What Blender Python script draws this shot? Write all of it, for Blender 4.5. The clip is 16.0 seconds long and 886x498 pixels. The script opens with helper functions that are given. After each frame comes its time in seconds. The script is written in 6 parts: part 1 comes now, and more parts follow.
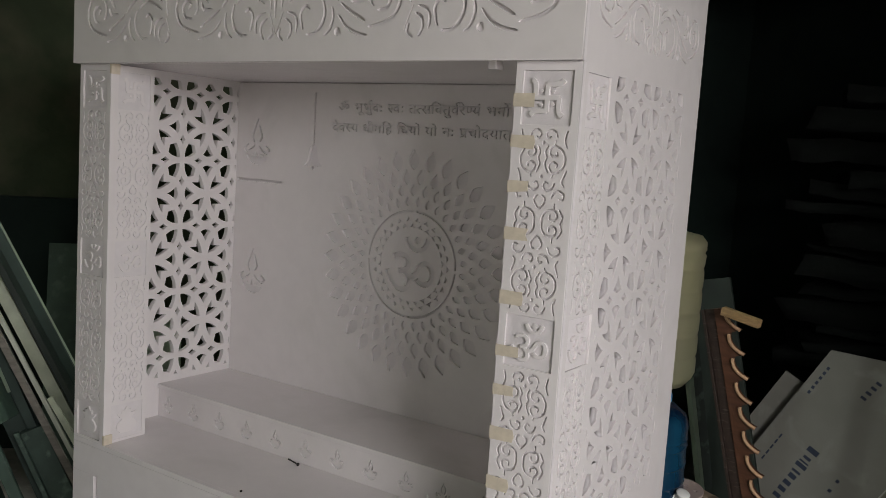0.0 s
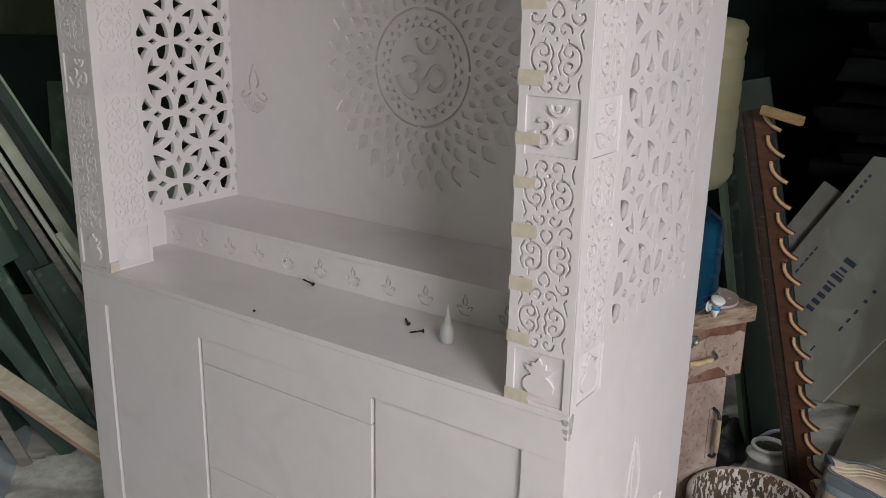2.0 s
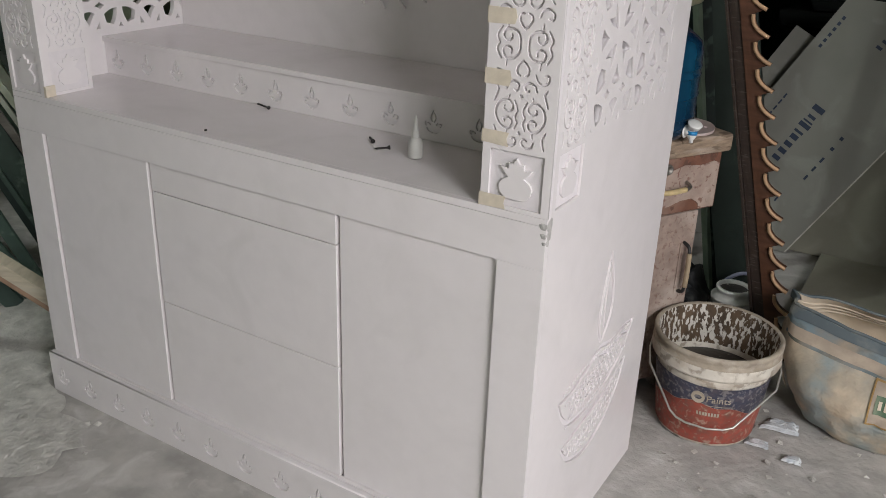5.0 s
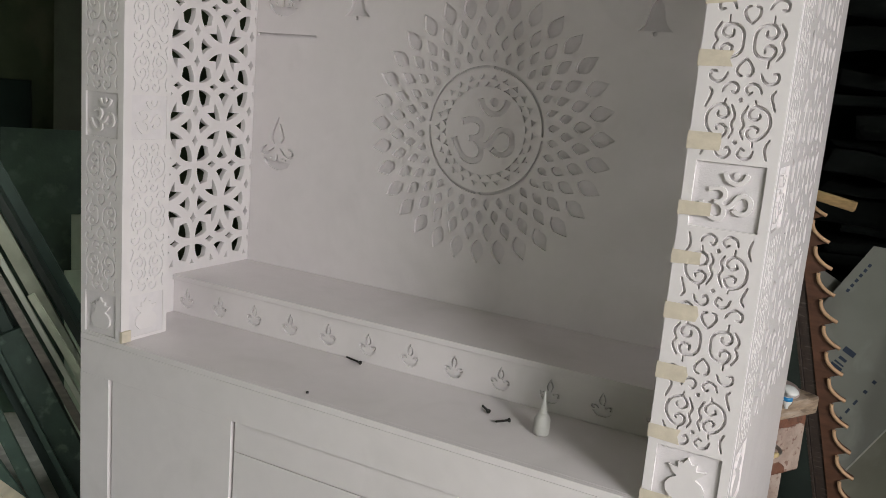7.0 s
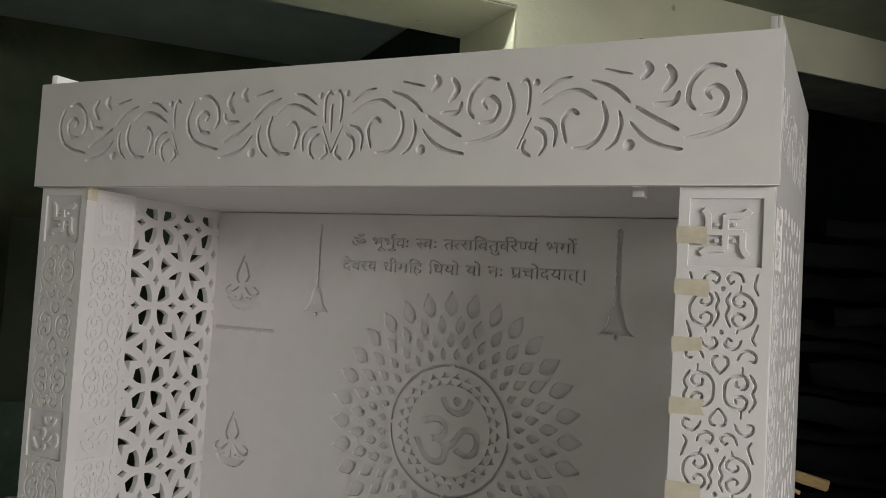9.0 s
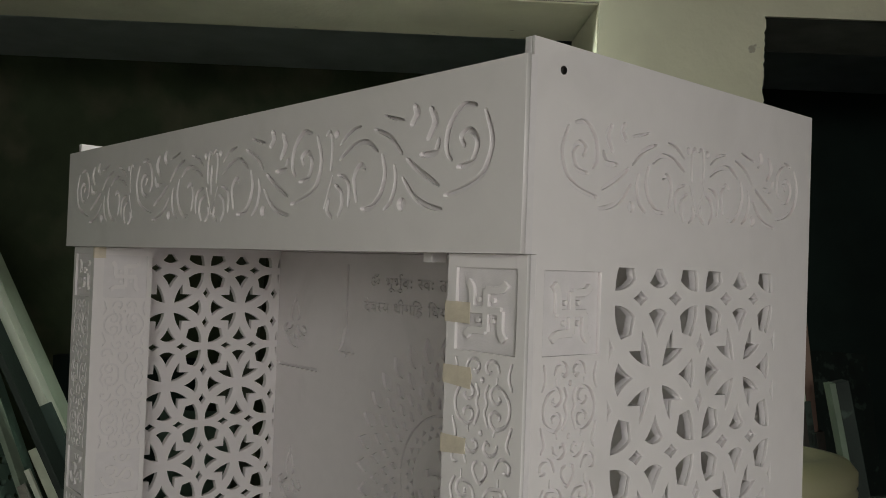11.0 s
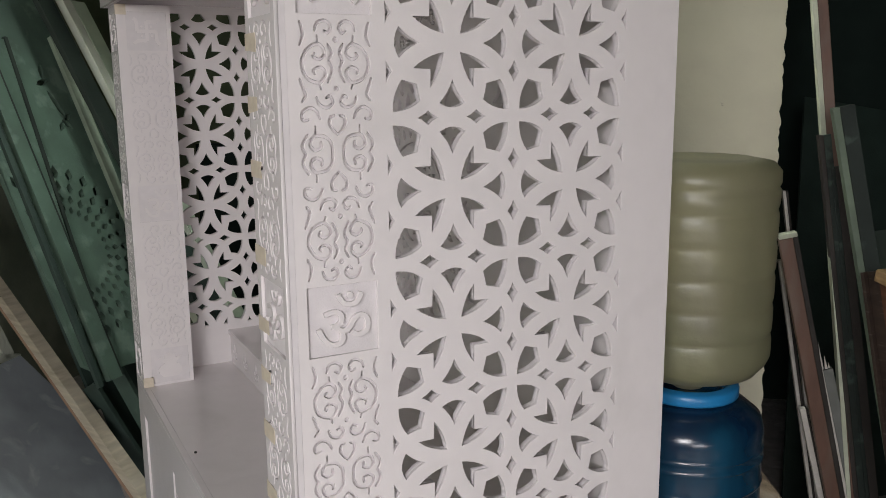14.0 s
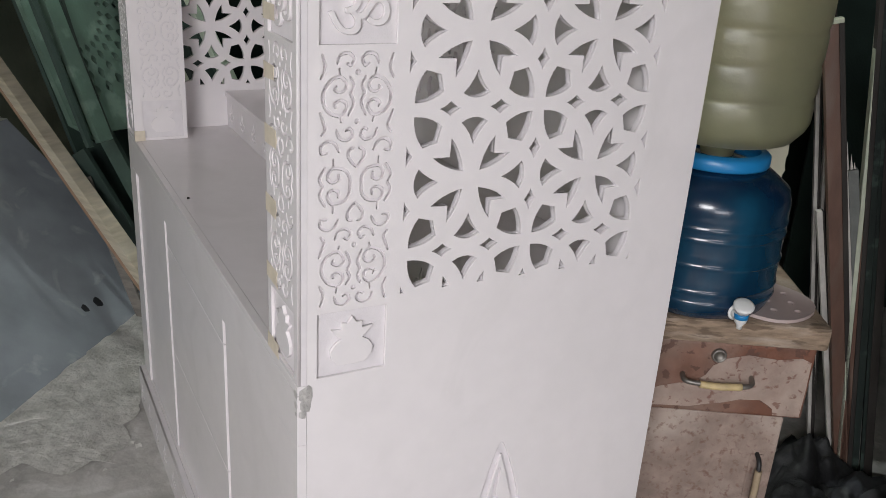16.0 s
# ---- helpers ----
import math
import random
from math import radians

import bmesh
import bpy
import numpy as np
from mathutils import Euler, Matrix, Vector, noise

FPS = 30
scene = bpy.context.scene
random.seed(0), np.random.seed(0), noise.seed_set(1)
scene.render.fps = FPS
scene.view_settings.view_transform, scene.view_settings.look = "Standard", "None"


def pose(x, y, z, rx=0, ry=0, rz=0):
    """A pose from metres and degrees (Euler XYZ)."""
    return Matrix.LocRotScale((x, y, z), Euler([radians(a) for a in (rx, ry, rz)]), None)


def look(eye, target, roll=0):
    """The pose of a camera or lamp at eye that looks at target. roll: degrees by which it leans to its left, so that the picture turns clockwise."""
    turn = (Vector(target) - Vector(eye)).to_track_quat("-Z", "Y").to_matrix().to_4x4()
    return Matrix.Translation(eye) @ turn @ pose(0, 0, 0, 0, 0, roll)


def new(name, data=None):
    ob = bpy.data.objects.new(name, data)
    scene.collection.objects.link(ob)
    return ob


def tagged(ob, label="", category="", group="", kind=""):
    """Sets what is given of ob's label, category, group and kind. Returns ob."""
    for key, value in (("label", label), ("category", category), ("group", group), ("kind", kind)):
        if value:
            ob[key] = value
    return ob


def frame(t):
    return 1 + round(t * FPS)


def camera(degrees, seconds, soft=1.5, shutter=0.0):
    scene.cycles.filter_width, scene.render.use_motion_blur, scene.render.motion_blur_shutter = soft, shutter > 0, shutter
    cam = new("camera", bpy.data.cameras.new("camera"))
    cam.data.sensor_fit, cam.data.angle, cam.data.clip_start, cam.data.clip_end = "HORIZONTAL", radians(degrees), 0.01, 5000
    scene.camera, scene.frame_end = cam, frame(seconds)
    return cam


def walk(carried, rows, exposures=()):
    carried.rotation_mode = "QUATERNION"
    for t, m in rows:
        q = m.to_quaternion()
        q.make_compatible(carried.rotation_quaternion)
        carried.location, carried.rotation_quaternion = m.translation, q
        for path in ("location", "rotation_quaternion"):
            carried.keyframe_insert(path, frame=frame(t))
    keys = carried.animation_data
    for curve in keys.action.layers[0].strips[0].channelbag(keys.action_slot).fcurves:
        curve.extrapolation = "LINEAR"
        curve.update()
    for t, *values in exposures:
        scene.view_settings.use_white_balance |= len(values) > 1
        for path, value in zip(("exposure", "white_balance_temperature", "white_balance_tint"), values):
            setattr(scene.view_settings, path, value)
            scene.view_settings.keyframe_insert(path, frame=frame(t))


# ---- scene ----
cam = camera(54.2, 16.0, soft=0.8)
PATH = [
    (0, (0.587, -1.24, 1.504), (-0.513, 0.417, 1.289), 3.7),
    (0.5, (0.565, -1.205, 1.475), (-0.537, 0.437, 1.173), 3.1),
    (1, (0.547, -1.18, 1.45), (-0.555, 0.443, 1.063), 2.7),
    (1.5, (0.537, -1.149, 1.416), (-0.573, 0.455, 0.971), 2.3),
    (2, (0.533, -1.126, 1.389), (-0.559, 0.453, 0.829), 1.2),
    (2.5, (0.525, -1.116, 1.367), (-0.549, 0.442, 0.721), 0.9),
    (3, (0.515, -1.11, 1.353), (-0.545, 0.43, 0.642), 0.9),
    (3.5, (0.509, -1.111, 1.335), (-0.533, 0.417, 0.574), 1.0),
    (3.7, (0.511, -1.109, 1.325), (-0.525, 0.413, 0.544), 1.0),
    (5.8, (0.41, -1.098, 1.194), (-0.422, 0.548, 0.42), 3.6),
    (6, (0.353, -1.147, 1.209), (-0.46, 0.539, 0.505), 4.4),
    (6.5, (0.228, -1.18, 1.276), (-0.66, 0.547, 0.799), 4.9),
    (7, (0.152, -1.164, 1.326), (-0.771, 0.569, 0.947), 4.8),
    (7.5, (0.113, -1.15, 1.373), (-0.824, 0.602, 1.138), 4.5),
    (8, (0.087, -1.137, 1.407), (-0.818, 0.64, 1.26), 4.8),
    (8.5, (0.086, -1.123, 1.474), (-0.751, 0.693, 1.497), 4.3),
    (9, (0.101, -1.128, 1.505), (-0.775, 0.666, 1.612), 3.4),
    (9.2, (0.102, -1.135, 1.512), (-0.877, 0.608, 1.571), 2.7),
    (11.3, (0.667, -0.558, 1.657), (-0.876, 0.714, 1.713), 0.7),
    (11.5, (0.719, -0.539, 1.66), (-0.835, 0.718, 1.726), -1.0),
    (12, (0.856, -0.436, 1.68), (-0.72, 0.795, 1.711), -2.5),
    (12.5, (0.931, -0.3, 1.643), (-0.74, 0.796, 1.579), -4.8),
    (13, (0.948, -0.281, 1.571), (-0.792, 0.684, 1.372), -3.7),
    (13.5, (0.948, -0.289, 1.522), (-0.791, 0.654, 1.226), -1.7),
    (14, (0.938, -0.291, 1.487), (-0.798, 0.625, 1.107), -0.5),
    (14.5, (0.918, -0.315, 1.434), (-0.838, 0.525, 0.975), 1.1),
    (15, (0.903, -0.308, 1.398), (-0.839, 0.514, 0.863), 2.7),
    (15.5, (0.879, -0.288, 1.353), (-0.805, 0.577, 0.708), 3.1),
    (16, (0.871, -0.286, 1.308), (-0.763, 0.601, 0.573), 3.7),
]
walk(cam, [(t, look(eye, target, roll)) for t, eye, target, roll in PATH],
     [(0, -0.92, 6650, 10), (0.5, -0.64, 6600, 12), (1.5, -0.70, 6500, 12), (2.5, -0.68, 6500, 11), (3.5, -0.62, 6500, 11), (6, -0.52, 6500, 9), (7, -0.42, 6600, 8), (8, -0.26, 6700, 8),
      (8.5, -0.58, 6750, 5), (9, -0.90, 6750, 4), (11.5, -1.45, 6800, 5), (12.5, -1.42, 6700, 12), (13, -1.36, 6700, 12), (13.5, -1.12, 6700, 12), (14.5, -0.72, 6500, 11), (16, -0.68, 6400, 11)])

# ---- light ----
world = bpy.data.worlds.new("world")
scene.world = world
world.use_nodes = True
sky = world.node_tree.nodes.new("ShaderNodeTexSky")
sky.sky_type, sky.sun_disc, sky.sun_elevation, sky.sun_rotation = "NISHITA", False, radians(40), radians(130)
world.node_tree.links.new(sky.outputs[0], world.node_tree.nodes["Background"].inputs[0])
world.node_tree.nodes["Background"].inputs[1].default_value = 0.08


def opening_lamp(name, eye, target, wide, high, watts, colour):
    """An area lamp that fills one opening of the shop wall."""
    data = bpy.data.lights.new(name, "AREA")
    data.shape, data.size, data.size_y, data.energy, data.color = "RECTANGLE", wide, high, watts, colour
    ob = new(name, data)
    ob.matrix_world = look(eye, target)
    return ob


opening_lamp("shopfront_daylight", (2.36, -1.76, 1.98), (1.84, -1.29, 0.9), 1.0, 0.92, 134, (0.99, 0.975, 0.985))
# fill from the right, added without a known source
opening_lamp("side_fill", (3.18, -0.72, 1.10), (2.24, -0.37, -0.6), 1.2, 0.9, 54, (1.0, 0.955, 0.99))
# weak frontal fill, added for the front and the left stock
opening_lamp("front_fill", (1.55, -2.76, 1.1), (-1.2, 0.4, 0.4), 0.75, 1.6, 7, (1.0, 0.99, 0.98))


# ---- materials ----
def material(name, colour, rough=0.5, metal=0.0, grain=0.0, scale=40.0, stain=0.0, stain_colour=(0.3, 0.3, 0.28), stain_scale=3.0,
             bump=0.0, bump_scale=120.0, coat=0.0, stretch=(1, 1, 1), hue=0.0, sharp=0.12,
             wear=0.0, wear_colour=(0.5, 0.5, 0.5), wear_scale=10.0, wear_from=0.52, wear_sharp=0.05, swirl=0.0):
    m = bpy.data.materials.new(name)
    m.use_nodes = True
    t = m.node_tree
    b = t.nodes["Principled BSDF"]
    b.inputs["Roughness"].default_value, b.inputs["Metallic"].default_value = rough, metal
    b.inputs["Coat Weight"].default_value = coat
    co = t.nodes.new("ShaderNodeTexCoord")
    mp = t.nodes.new("ShaderNodeMapping")
    mp.inputs["Scale"].default_value = stretch
    t.links.new(co.outputs["Object"], mp.inputs["Vector"])

    def mixed(a, fac, other):
        x = t.nodes.new("ShaderNodeMix")
        x.data_type = "RGBA"
        for socket, value in ((x.inputs[0], fac), (x.inputs[6], a), (x.inputs[7], other)):
            if isinstance(value, bpy.types.NodeSocket):
                t.links.new(value, socket)
            else:
                socket.default_value = value if isinstance(value, float) else (*value, 1)
        return x.outputs[2]

    def noisy(scale_, lo, hi, detail=6.0, twist=0.0):
        n = t.nodes.new("ShaderNodeTexNoise")
        n.inputs["Scale"].default_value, n.inputs["Detail"].default_value = scale_, detail
        n.inputs["Distortion"].default_value = twist
        t.links.new(mp.outputs[0], n.inputs["Vector"])
        r = t.nodes.new("ShaderNodeMapRange")
        r.inputs[1].default_value, r.inputs[2].default_value = lo, hi
        t.links.new(n.outputs["Fac"], r.inputs[0])
        return r.outputs[0]

    out = tuple(colour)
    if hue:
        info = t.nodes.new("ShaderNodeObjectInfo")
        out = mixed(out, info.outputs["Random"], tuple(c * (1 - hue) for c in colour))
    if grain:
        out = mixed(out, noisy(scale, 0.3, 0.7), tuple(c * (1 - grain) for c in colour))
    if stain:
        f = t.nodes.new("ShaderNodeMath")
        f.operation = "MULTIPLY"
        f.inputs[1].default_value = stain
        t.links.new(noisy(stain_scale, 0.60 - sharp, 0.60 + sharp, 8.0), f.inputs[0])
        out = mixed(out, f.outputs[0], stain_colour)
    if wear:
        f = t.nodes.new("ShaderNodeMath")
        f.operation = "MULTIPLY"
        f.inputs[1].default_value = wear
        t.links.new(noisy(wear_scale, wear_from, wear_from + wear_sharp, 10.0, swirl), f.inputs[0])
        out = mixed(out, f.outputs[0], wear_colour)
    if isinstance(out, bpy.types.NodeSocket):
        t.links.new(out, b.inputs["Base Color"])
    else:
        b.inputs["Base Color"].default_value = (*out, 1)
    if bump:
        n = t.nodes.new("ShaderNodeTexNoise")
        n.inputs["Scale"].default_value, n.inputs["Detail"].default_value = bump_scale, 8
        t.links.new(mp.outputs[0], n.inputs["Vector"])
        u = t.nodes.new("ShaderNodeBump")
        u.inputs["Strength"].default_value, u.inputs["Distance"].default_value = bump, 0.01
        t.links.new(n.outputs["Fac"], u.inputs["Height"])
        t.links.new(u.outputs[0], b.inputs["Normal"])
    return m


WHITE = material("white_solid_surface", (0.80, 0.758, 0.763), 0.24, grain=0.03, scale=30, stain=0.16, stain_colour=(0.62, 0.60, 0.58), stain_scale=4, bump=0.03, bump_scale=300, wear=0.2, wear_colour=(0.52, 0.50, 0.48), wear_scale=6, wear_from=0.54, wear_sharp=0.25, swirl=1.2)
# rough milled finish, darker than the face: recess shade put into the colour
MILLED_SHADE = material("milled_recess_shade", (0.74, 0.70, 0.715), 0.75, grain=0.06, scale=60, stain=0.2, stain_colour=(0.5, 0.49, 0.47), stain_scale=8, bump=0.08, bump_scale=400)
CONCRETE = material("dusty_concrete", (0.48, 0.458, 0.43), 0.9, grain=0.3, scale=14, stain=0.8, stain_colour=(0.57, 0.55, 0.52), stain_scale=2.5, bump=0.4, bump_scale=45, wear=0.55, wear_colour=(0.68, 0.66, 0.635), wear_scale=10, wear_from=0.53, wear_sharp=0.16, swirl=1.0)
PLASTER = material("grimy_plaster", (0.27, 0.29, 0.21), 0.92, grain=0.4, scale=5, stain=0.7, stain_colour=(0.13, 0.16, 0.12), stain_scale=1.6, bump=0.3, bump_scale=30)
# near-black: the dark room's lack of light is put into this colour
DARK = material("unlit_room_dark", (0.019, 0.037, 0.031), 0.95, grain=0.4, scale=4, bump=0.2, bump_scale=20)
CREAM = material("cream_painted_column", (0.64, 0.62, 0.48), 0.7, grain=0.1, scale=6, stain=0.3, stain_colour=(0.45, 0.42, 0.33), stain_scale=5, bump=0.15, bump_scale=60, wear=0.7, wear_colour=(0.25, 0.22, 0.18), wear_scale=16, wear_from=0.70, wear_sharp=0.03)
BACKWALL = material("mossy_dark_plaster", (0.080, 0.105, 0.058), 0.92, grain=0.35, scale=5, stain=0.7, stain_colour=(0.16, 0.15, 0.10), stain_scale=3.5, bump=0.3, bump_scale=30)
BLUEGREY = material("blue_grey_ceiling", (0.46, 0.52, 0.52), 0.85, grain=0.2, scale=6, stain=0.5, stain_colour=(0.32, 0.36, 0.35), stain_scale=2.5, bump=0.15, bump_scale=30)
BARE = material("bare_crumbled_concrete", (0.30, 0.28, 0.245), 0.95, grain=0.4, scale=30, stain=0.5, stain_colour=(0.25, 0.23, 0.2), stain_scale=20, bump=0.6, bump_scale=50)
GREEN = material("green_board", (0.10, 0.165, 0.125), 0.6, grain=0.35, scale=9, stain=0.6, stain_colour=(0.06, 0.09, 0.075), stain_scale=3, bump=0.1, wear=0.45, wear_colour=(0.21, 0.29, 0.235), wear_scale=14, wear_from=0.56, wear_sharp=0.12)
GREEN_DARK = material("dark_green_board", (0.035, 0.062, 0.050), 0.6, grain=0.35, scale=9, stain=0.5, stain_colour=(0.03, 0.045, 0.04), stain_scale=4, bump=0.1)
PALE = material("pale_board_edge", (0.62, 0.66, 0.52), 0.65, grain=0.25, scale=20, stain=0.5, stain_colour=(0.35, 0.36, 0.25), stain_scale=6, bump=0.15)
SLATE = material("dark_slate_board", (0.33, 0.365, 0.39), 0.55, grain=0.3, scale=7, stain=0.5, stain_colour=(0.26, 0.285, 0.305), stain_scale=2.2, bump=0.06, wear=0.55, wear_colour=(0.52, 0.545, 0.55), wear_scale=9, wear_from=0.60, wear_sharp=0.12, swirl=0.6)
WOOD = material("dusty_pine", (0.60, 0.53, 0.40), 0.75, grain=0.35, scale=12, stretch=(1, 1, 8), stain=0.5, stain_colour=(0.66, 0.61, 0.50), stain_scale=3, bump=0.15)
SHEET = material("film_covered_sheet", (0.27, 0.265, 0.235), 0.45, grain=0.15, scale=5, stain=0.5, stain_colour=(0.16, 0.16, 0.135), stain_scale=2, wear=0.5, wear_colour=(0.34, 0.34, 0.30), wear_scale=6, wear_from=0.58, wear_sharp=0.1, swirl=1.0)

OLIVE_SHEET = material("dusty_olive_sheet", (0.30, 0.287, 0.225), 0.6, grain=0.2, scale=6, stain=0.5, stain_colour=(0.20, 0.195, 0.15), stain_scale=2.5, wear=0.4, wear_colour=(0.37, 0.355, 0.29), wear_scale=7, wear_from=0.56, wear_sharp=0.15, swirl=0.8)


# ---- helpers of this scene ----
def empty(name, label, category, group="", kind=""):
    return tagged(new(name), label, category, group, kind)


def mesh_of(name, bm, mats):
    me = bpy.data.meshes.new(name)
    bm.normal_update()
    bm.to_mesh(me)
    bm.free()
    for m in mats if isinstance(mats, (list, tuple)) else (mats,):
        me.materials.append(m)
    return me


def part(name, bm, mats, parent=None, label=""):
    """Links a bmesh, or a mesh, as one object under its thing."""
    me = bm if isinstance(bm, bpy.types.Mesh) else mesh_of(name, bm, mats)
    ob = new(name, me)
    ob.parent = parent
    if label:
        ob["label"] = label
    return ob


def box(x0, y0, z0, x1, y1, z1, bevel=0.0, bm=None, m=None):
    bm = bm or bmesh.new()
    made = bmesh.ops.create_cube(bm, size=1.0)["verts"]
    bmesh.ops.scale(bm, vec=(abs(x1 - x0), abs(y1 - y0), abs(z1 - z0)), verts=made)
    bmesh.ops.translate(bm, vec=((x0 + x1) / 2, (y0 + y1) / 2, (z0 + z1) / 2), verts=made)
    if m is not None:
        bmesh.ops.transform(bm, matrix=m, verts=made)
    if bevel:
        edges = list({e for v in made for e in v.link_edges})
        bmesh.ops.bevel(bm, geom=edges, offset=bevel, segments=2, affect="EDGES", profile=0.6)
    return bm


def structure(name, bm, mats, label, category):
    return tagged(part(name, bm, mats), label, category, kind="structure")


def thing(name, bm, mats, label, category, group="", kind=""):
    return tagged(part(name, bm, mats), label, category, group, kind)


FRONT = Matrix(((1, 0, 0, 0), (0, 0, -1, 0), (0, 1, 0, 0), (0, 0, 0, 1)))  # u, v, n to x, z, -y
SIDE = Matrix(((0, 0, 1, 0), (1, 0, 0, 0), (0, 1, 0, 0), (0, 0, 0, 1)))  # u, v, n to y, z, +x


def plate(name, outlines, thick, m, mat, rim=0.0):
    """A flat plate with holes: closed outlines in u, v, filled between, thick along n from -thick to 0; rim: how far its edges are eased."""
    cu = bpy.data.curves.new(name, "CURVE")
    cu.dimensions, cu.fill_mode, cu.extrude = "2D", "BOTH", thick / 2 - rim
    cu.bevel_depth, cu.bevel_resolution, cu.offset = rim, 1, -rim
    for line in outlines:
        sp = cu.splines.new("POLY")
        sp.points.add(len(line) - 1)
        sp.points.foreach_set("co", [c for u, v in line for c in (u, v, 0, 1)])
        sp.use_cyclic_u = True
    ob = new(name, cu)
    bpy.context.view_layer.update()
    me = bpy.data.meshes.new_from_object(ob.evaluated_get(bpy.context.evaluated_depsgraph_get()))
    bpy.data.objects.remove(ob)
    bpy.data.curves.remove(cu)
    me.name = name
    me.transform(m @ Matrix.Translation((0, 0, -thick / 2)))
    me.materials.clear()
    me.materials.append(mat)
    return me


def rect(u0, v0, u1, v1):
    return [(u0, v0), (u1, v0), (u1, v1), (u0, v1)]


def clipped(line, u0, v0, u1, v1):
    """A closed outline cut to a rectangle."""
    for axis, limit, sign in ((0, u0, 1), (0, u1, -1), (1, v0, 1), (1, v1, -1)):
        out = []
        for a, b in zip(line, line[1:] + line[:1]):
            ina, inb = sign * (a[axis] - limit) >= 0, sign * (b[axis] - limit) >= 0
            if ina:
                out.append(a)
            if ina != inb:
                f = (limit - a[axis]) / (b[axis] - a[axis])
                out.append((a[0] + f * (b[0] - a[0]), a[1] + f * (b[1] - a[1])))
        line = out
        if len(line) < 3:
            return []
    return line


def area(line):
    return abs(sum(a[0] * b[1] - b[0] * a[1] for a, b in zip(line, line[1:] + line[:1]))) / 2


def bowed(points, bows, steps=5):
    """A closed outline through points; each side bows out to the right of its way by its share of its length."""
    out = []
    for (a, b), k in zip(zip(points, points[1:] + points[:1]), bows):
        n = steps if k else 1
        for i in range(n):
            f = i / n
            s = 4 * f * (1 - f) * k
            out.append((a[0] + (b[0] - a[0]) * f + (b[1] - a[1]) * s, a[1] + (b[1] - a[1]) * f - (b[0] - a[0]) * s))
    return out


def turned(line, angle):
    c, s = math.cos(angle), math.sin(angle)
    return [(c * u - s * v, s * u + c * v) for u, v in line]



# ---- carving ----
W, D, TOP = 1.295, 0.575, 1.877  # width, depth and height of the temple
CAB, SHELF_Z, SHELF_Y, BACK = 0.76, 0.848, 0.24, 0.485
HEAD0, HEAD1 = 1.663, 1.856
class Relief:
    """Engraved figures of a panel: a field of distances in millimetres, negative where the cutter went, turned into clean outlines."""

    def __init__(self, u0, v0, u1, v1, step):
        self.u0, self.v0, self.step = u0, v0, step
        self.u = np.arange(u0 - 2 * step, u1 + 2.5 * step, step)
        self.v = np.arange(v0 - 2 * step, v1 + 2.5 * step, step)
        self.f = np.full((len(self.v), len(self.u)), 50.0)

    def near(self, pts, reach):
        lo, hi = np.min(pts, 0) - reach, np.max(pts, 0) + reach
        i0, i1 = np.searchsorted(self.u, (lo[0], hi[0]))
        j0, j1 = np.searchsorted(self.v, (lo[1], hi[1]))
        return slice(j0, j1), slice(i0, i1)

    def apart(self, pts, sl, widths=None, closed=False):
        uu, vv = np.meshgrid(self.u[sl[1]], self.v[sl[0]])
        best = np.full(uu.shape, 50.0)
        ends = zip(range(len(pts)), list(range(1, len(pts))) + ([0] if closed else []))
        for a, b in ends:
            p, q = np.array(pts[a], float), np.array(pts[b], float)
            d = q - p
            f = np.clip(((uu - p[0]) * d[0] + (vv - p[1]) * d[1]) / max(d @ d, 1e-9), 0, 1)
            far = np.hypot(uu - p[0] - f * d[0], vv - p[1] - f * d[1])
            if widths is not None:
                far = far - (widths[a] + f * (widths[b] - widths[a]))
            best = np.minimum(best, far)
        return best, uu, vv

    def put(self, sl, f):
        self.f[sl] = np.minimum(self.f[sl], f)

    def stroke(self, points, width=3.0, tip=0.6, smooth=True):
        """A groove along points, full in its middle and narrower at its tips."""
        pts = spline(points) if smooth and len(points) > 2 else list(points)
        n = len(pts) - 1
        w = [width / 2 * (tip + (1 - tip) * math.sin(math.pi * min(1, max(0, i / n))) ** 0.5) for i in range(n + 1)]
        sl = self.near(pts, width + 2)
        self.put(sl, self.apart(pts, sl, w)[0])

    def dot(self, u, v, r):
        sl = self.near([(u, v)], r + 2)
        uu, vv = np.meshgrid(self.u[sl[1]], self.v[sl[0]])
        self.put(sl, np.hypot(uu - u, vv - v) - r)

    def signed(self, lines, sl):
        """Distance to a figure of closed lines, by their windings."""
        best, inside = None, 0
        for line in lines:
            d, uu, vv = self.apart(line, sl, None, True)
            best = d if best is None else np.minimum(best, d)
            for (a, b), (c, e) in zip(line, line[1:] + line[:1]):
                up, down = (b <= vv) & (e > vv), (b > vv) & (e <= vv)
                side = (c - a) * (vv - b) - (e - b) * (uu - a)
                inside = inside + (up & (side > 0)) * 1 - (down & (side < 0)) * 1
        return np.where(inside != 0, -best, best)

    def figure(self, lines, cut=None):
        sl = self.near([p for line in lines for p in line], 3)
        f = self.signed(lines, sl)
        if cut is not None:
            f = np.maximum(f, (self.u[sl[1]] - cut)[None, :])
        self.put(sl, f)

    def sunk(self, u0, v0, u1, v1, lines=()):
        """A sunk field in which a figure stands proud."""
        sl = self.near([(u0, v0), (u1, v1)], 3)
        uu, vv = np.meshgrid(self.u[sl[1]], self.v[sl[0]])
        f = np.maximum(np.maximum(u0 - uu, uu - u1), np.maximum(v0 - vv, vv - v1))
        for group in lines:
            f = np.maximum(f, -self.signed(group, sl))
        self.put(sl, f)

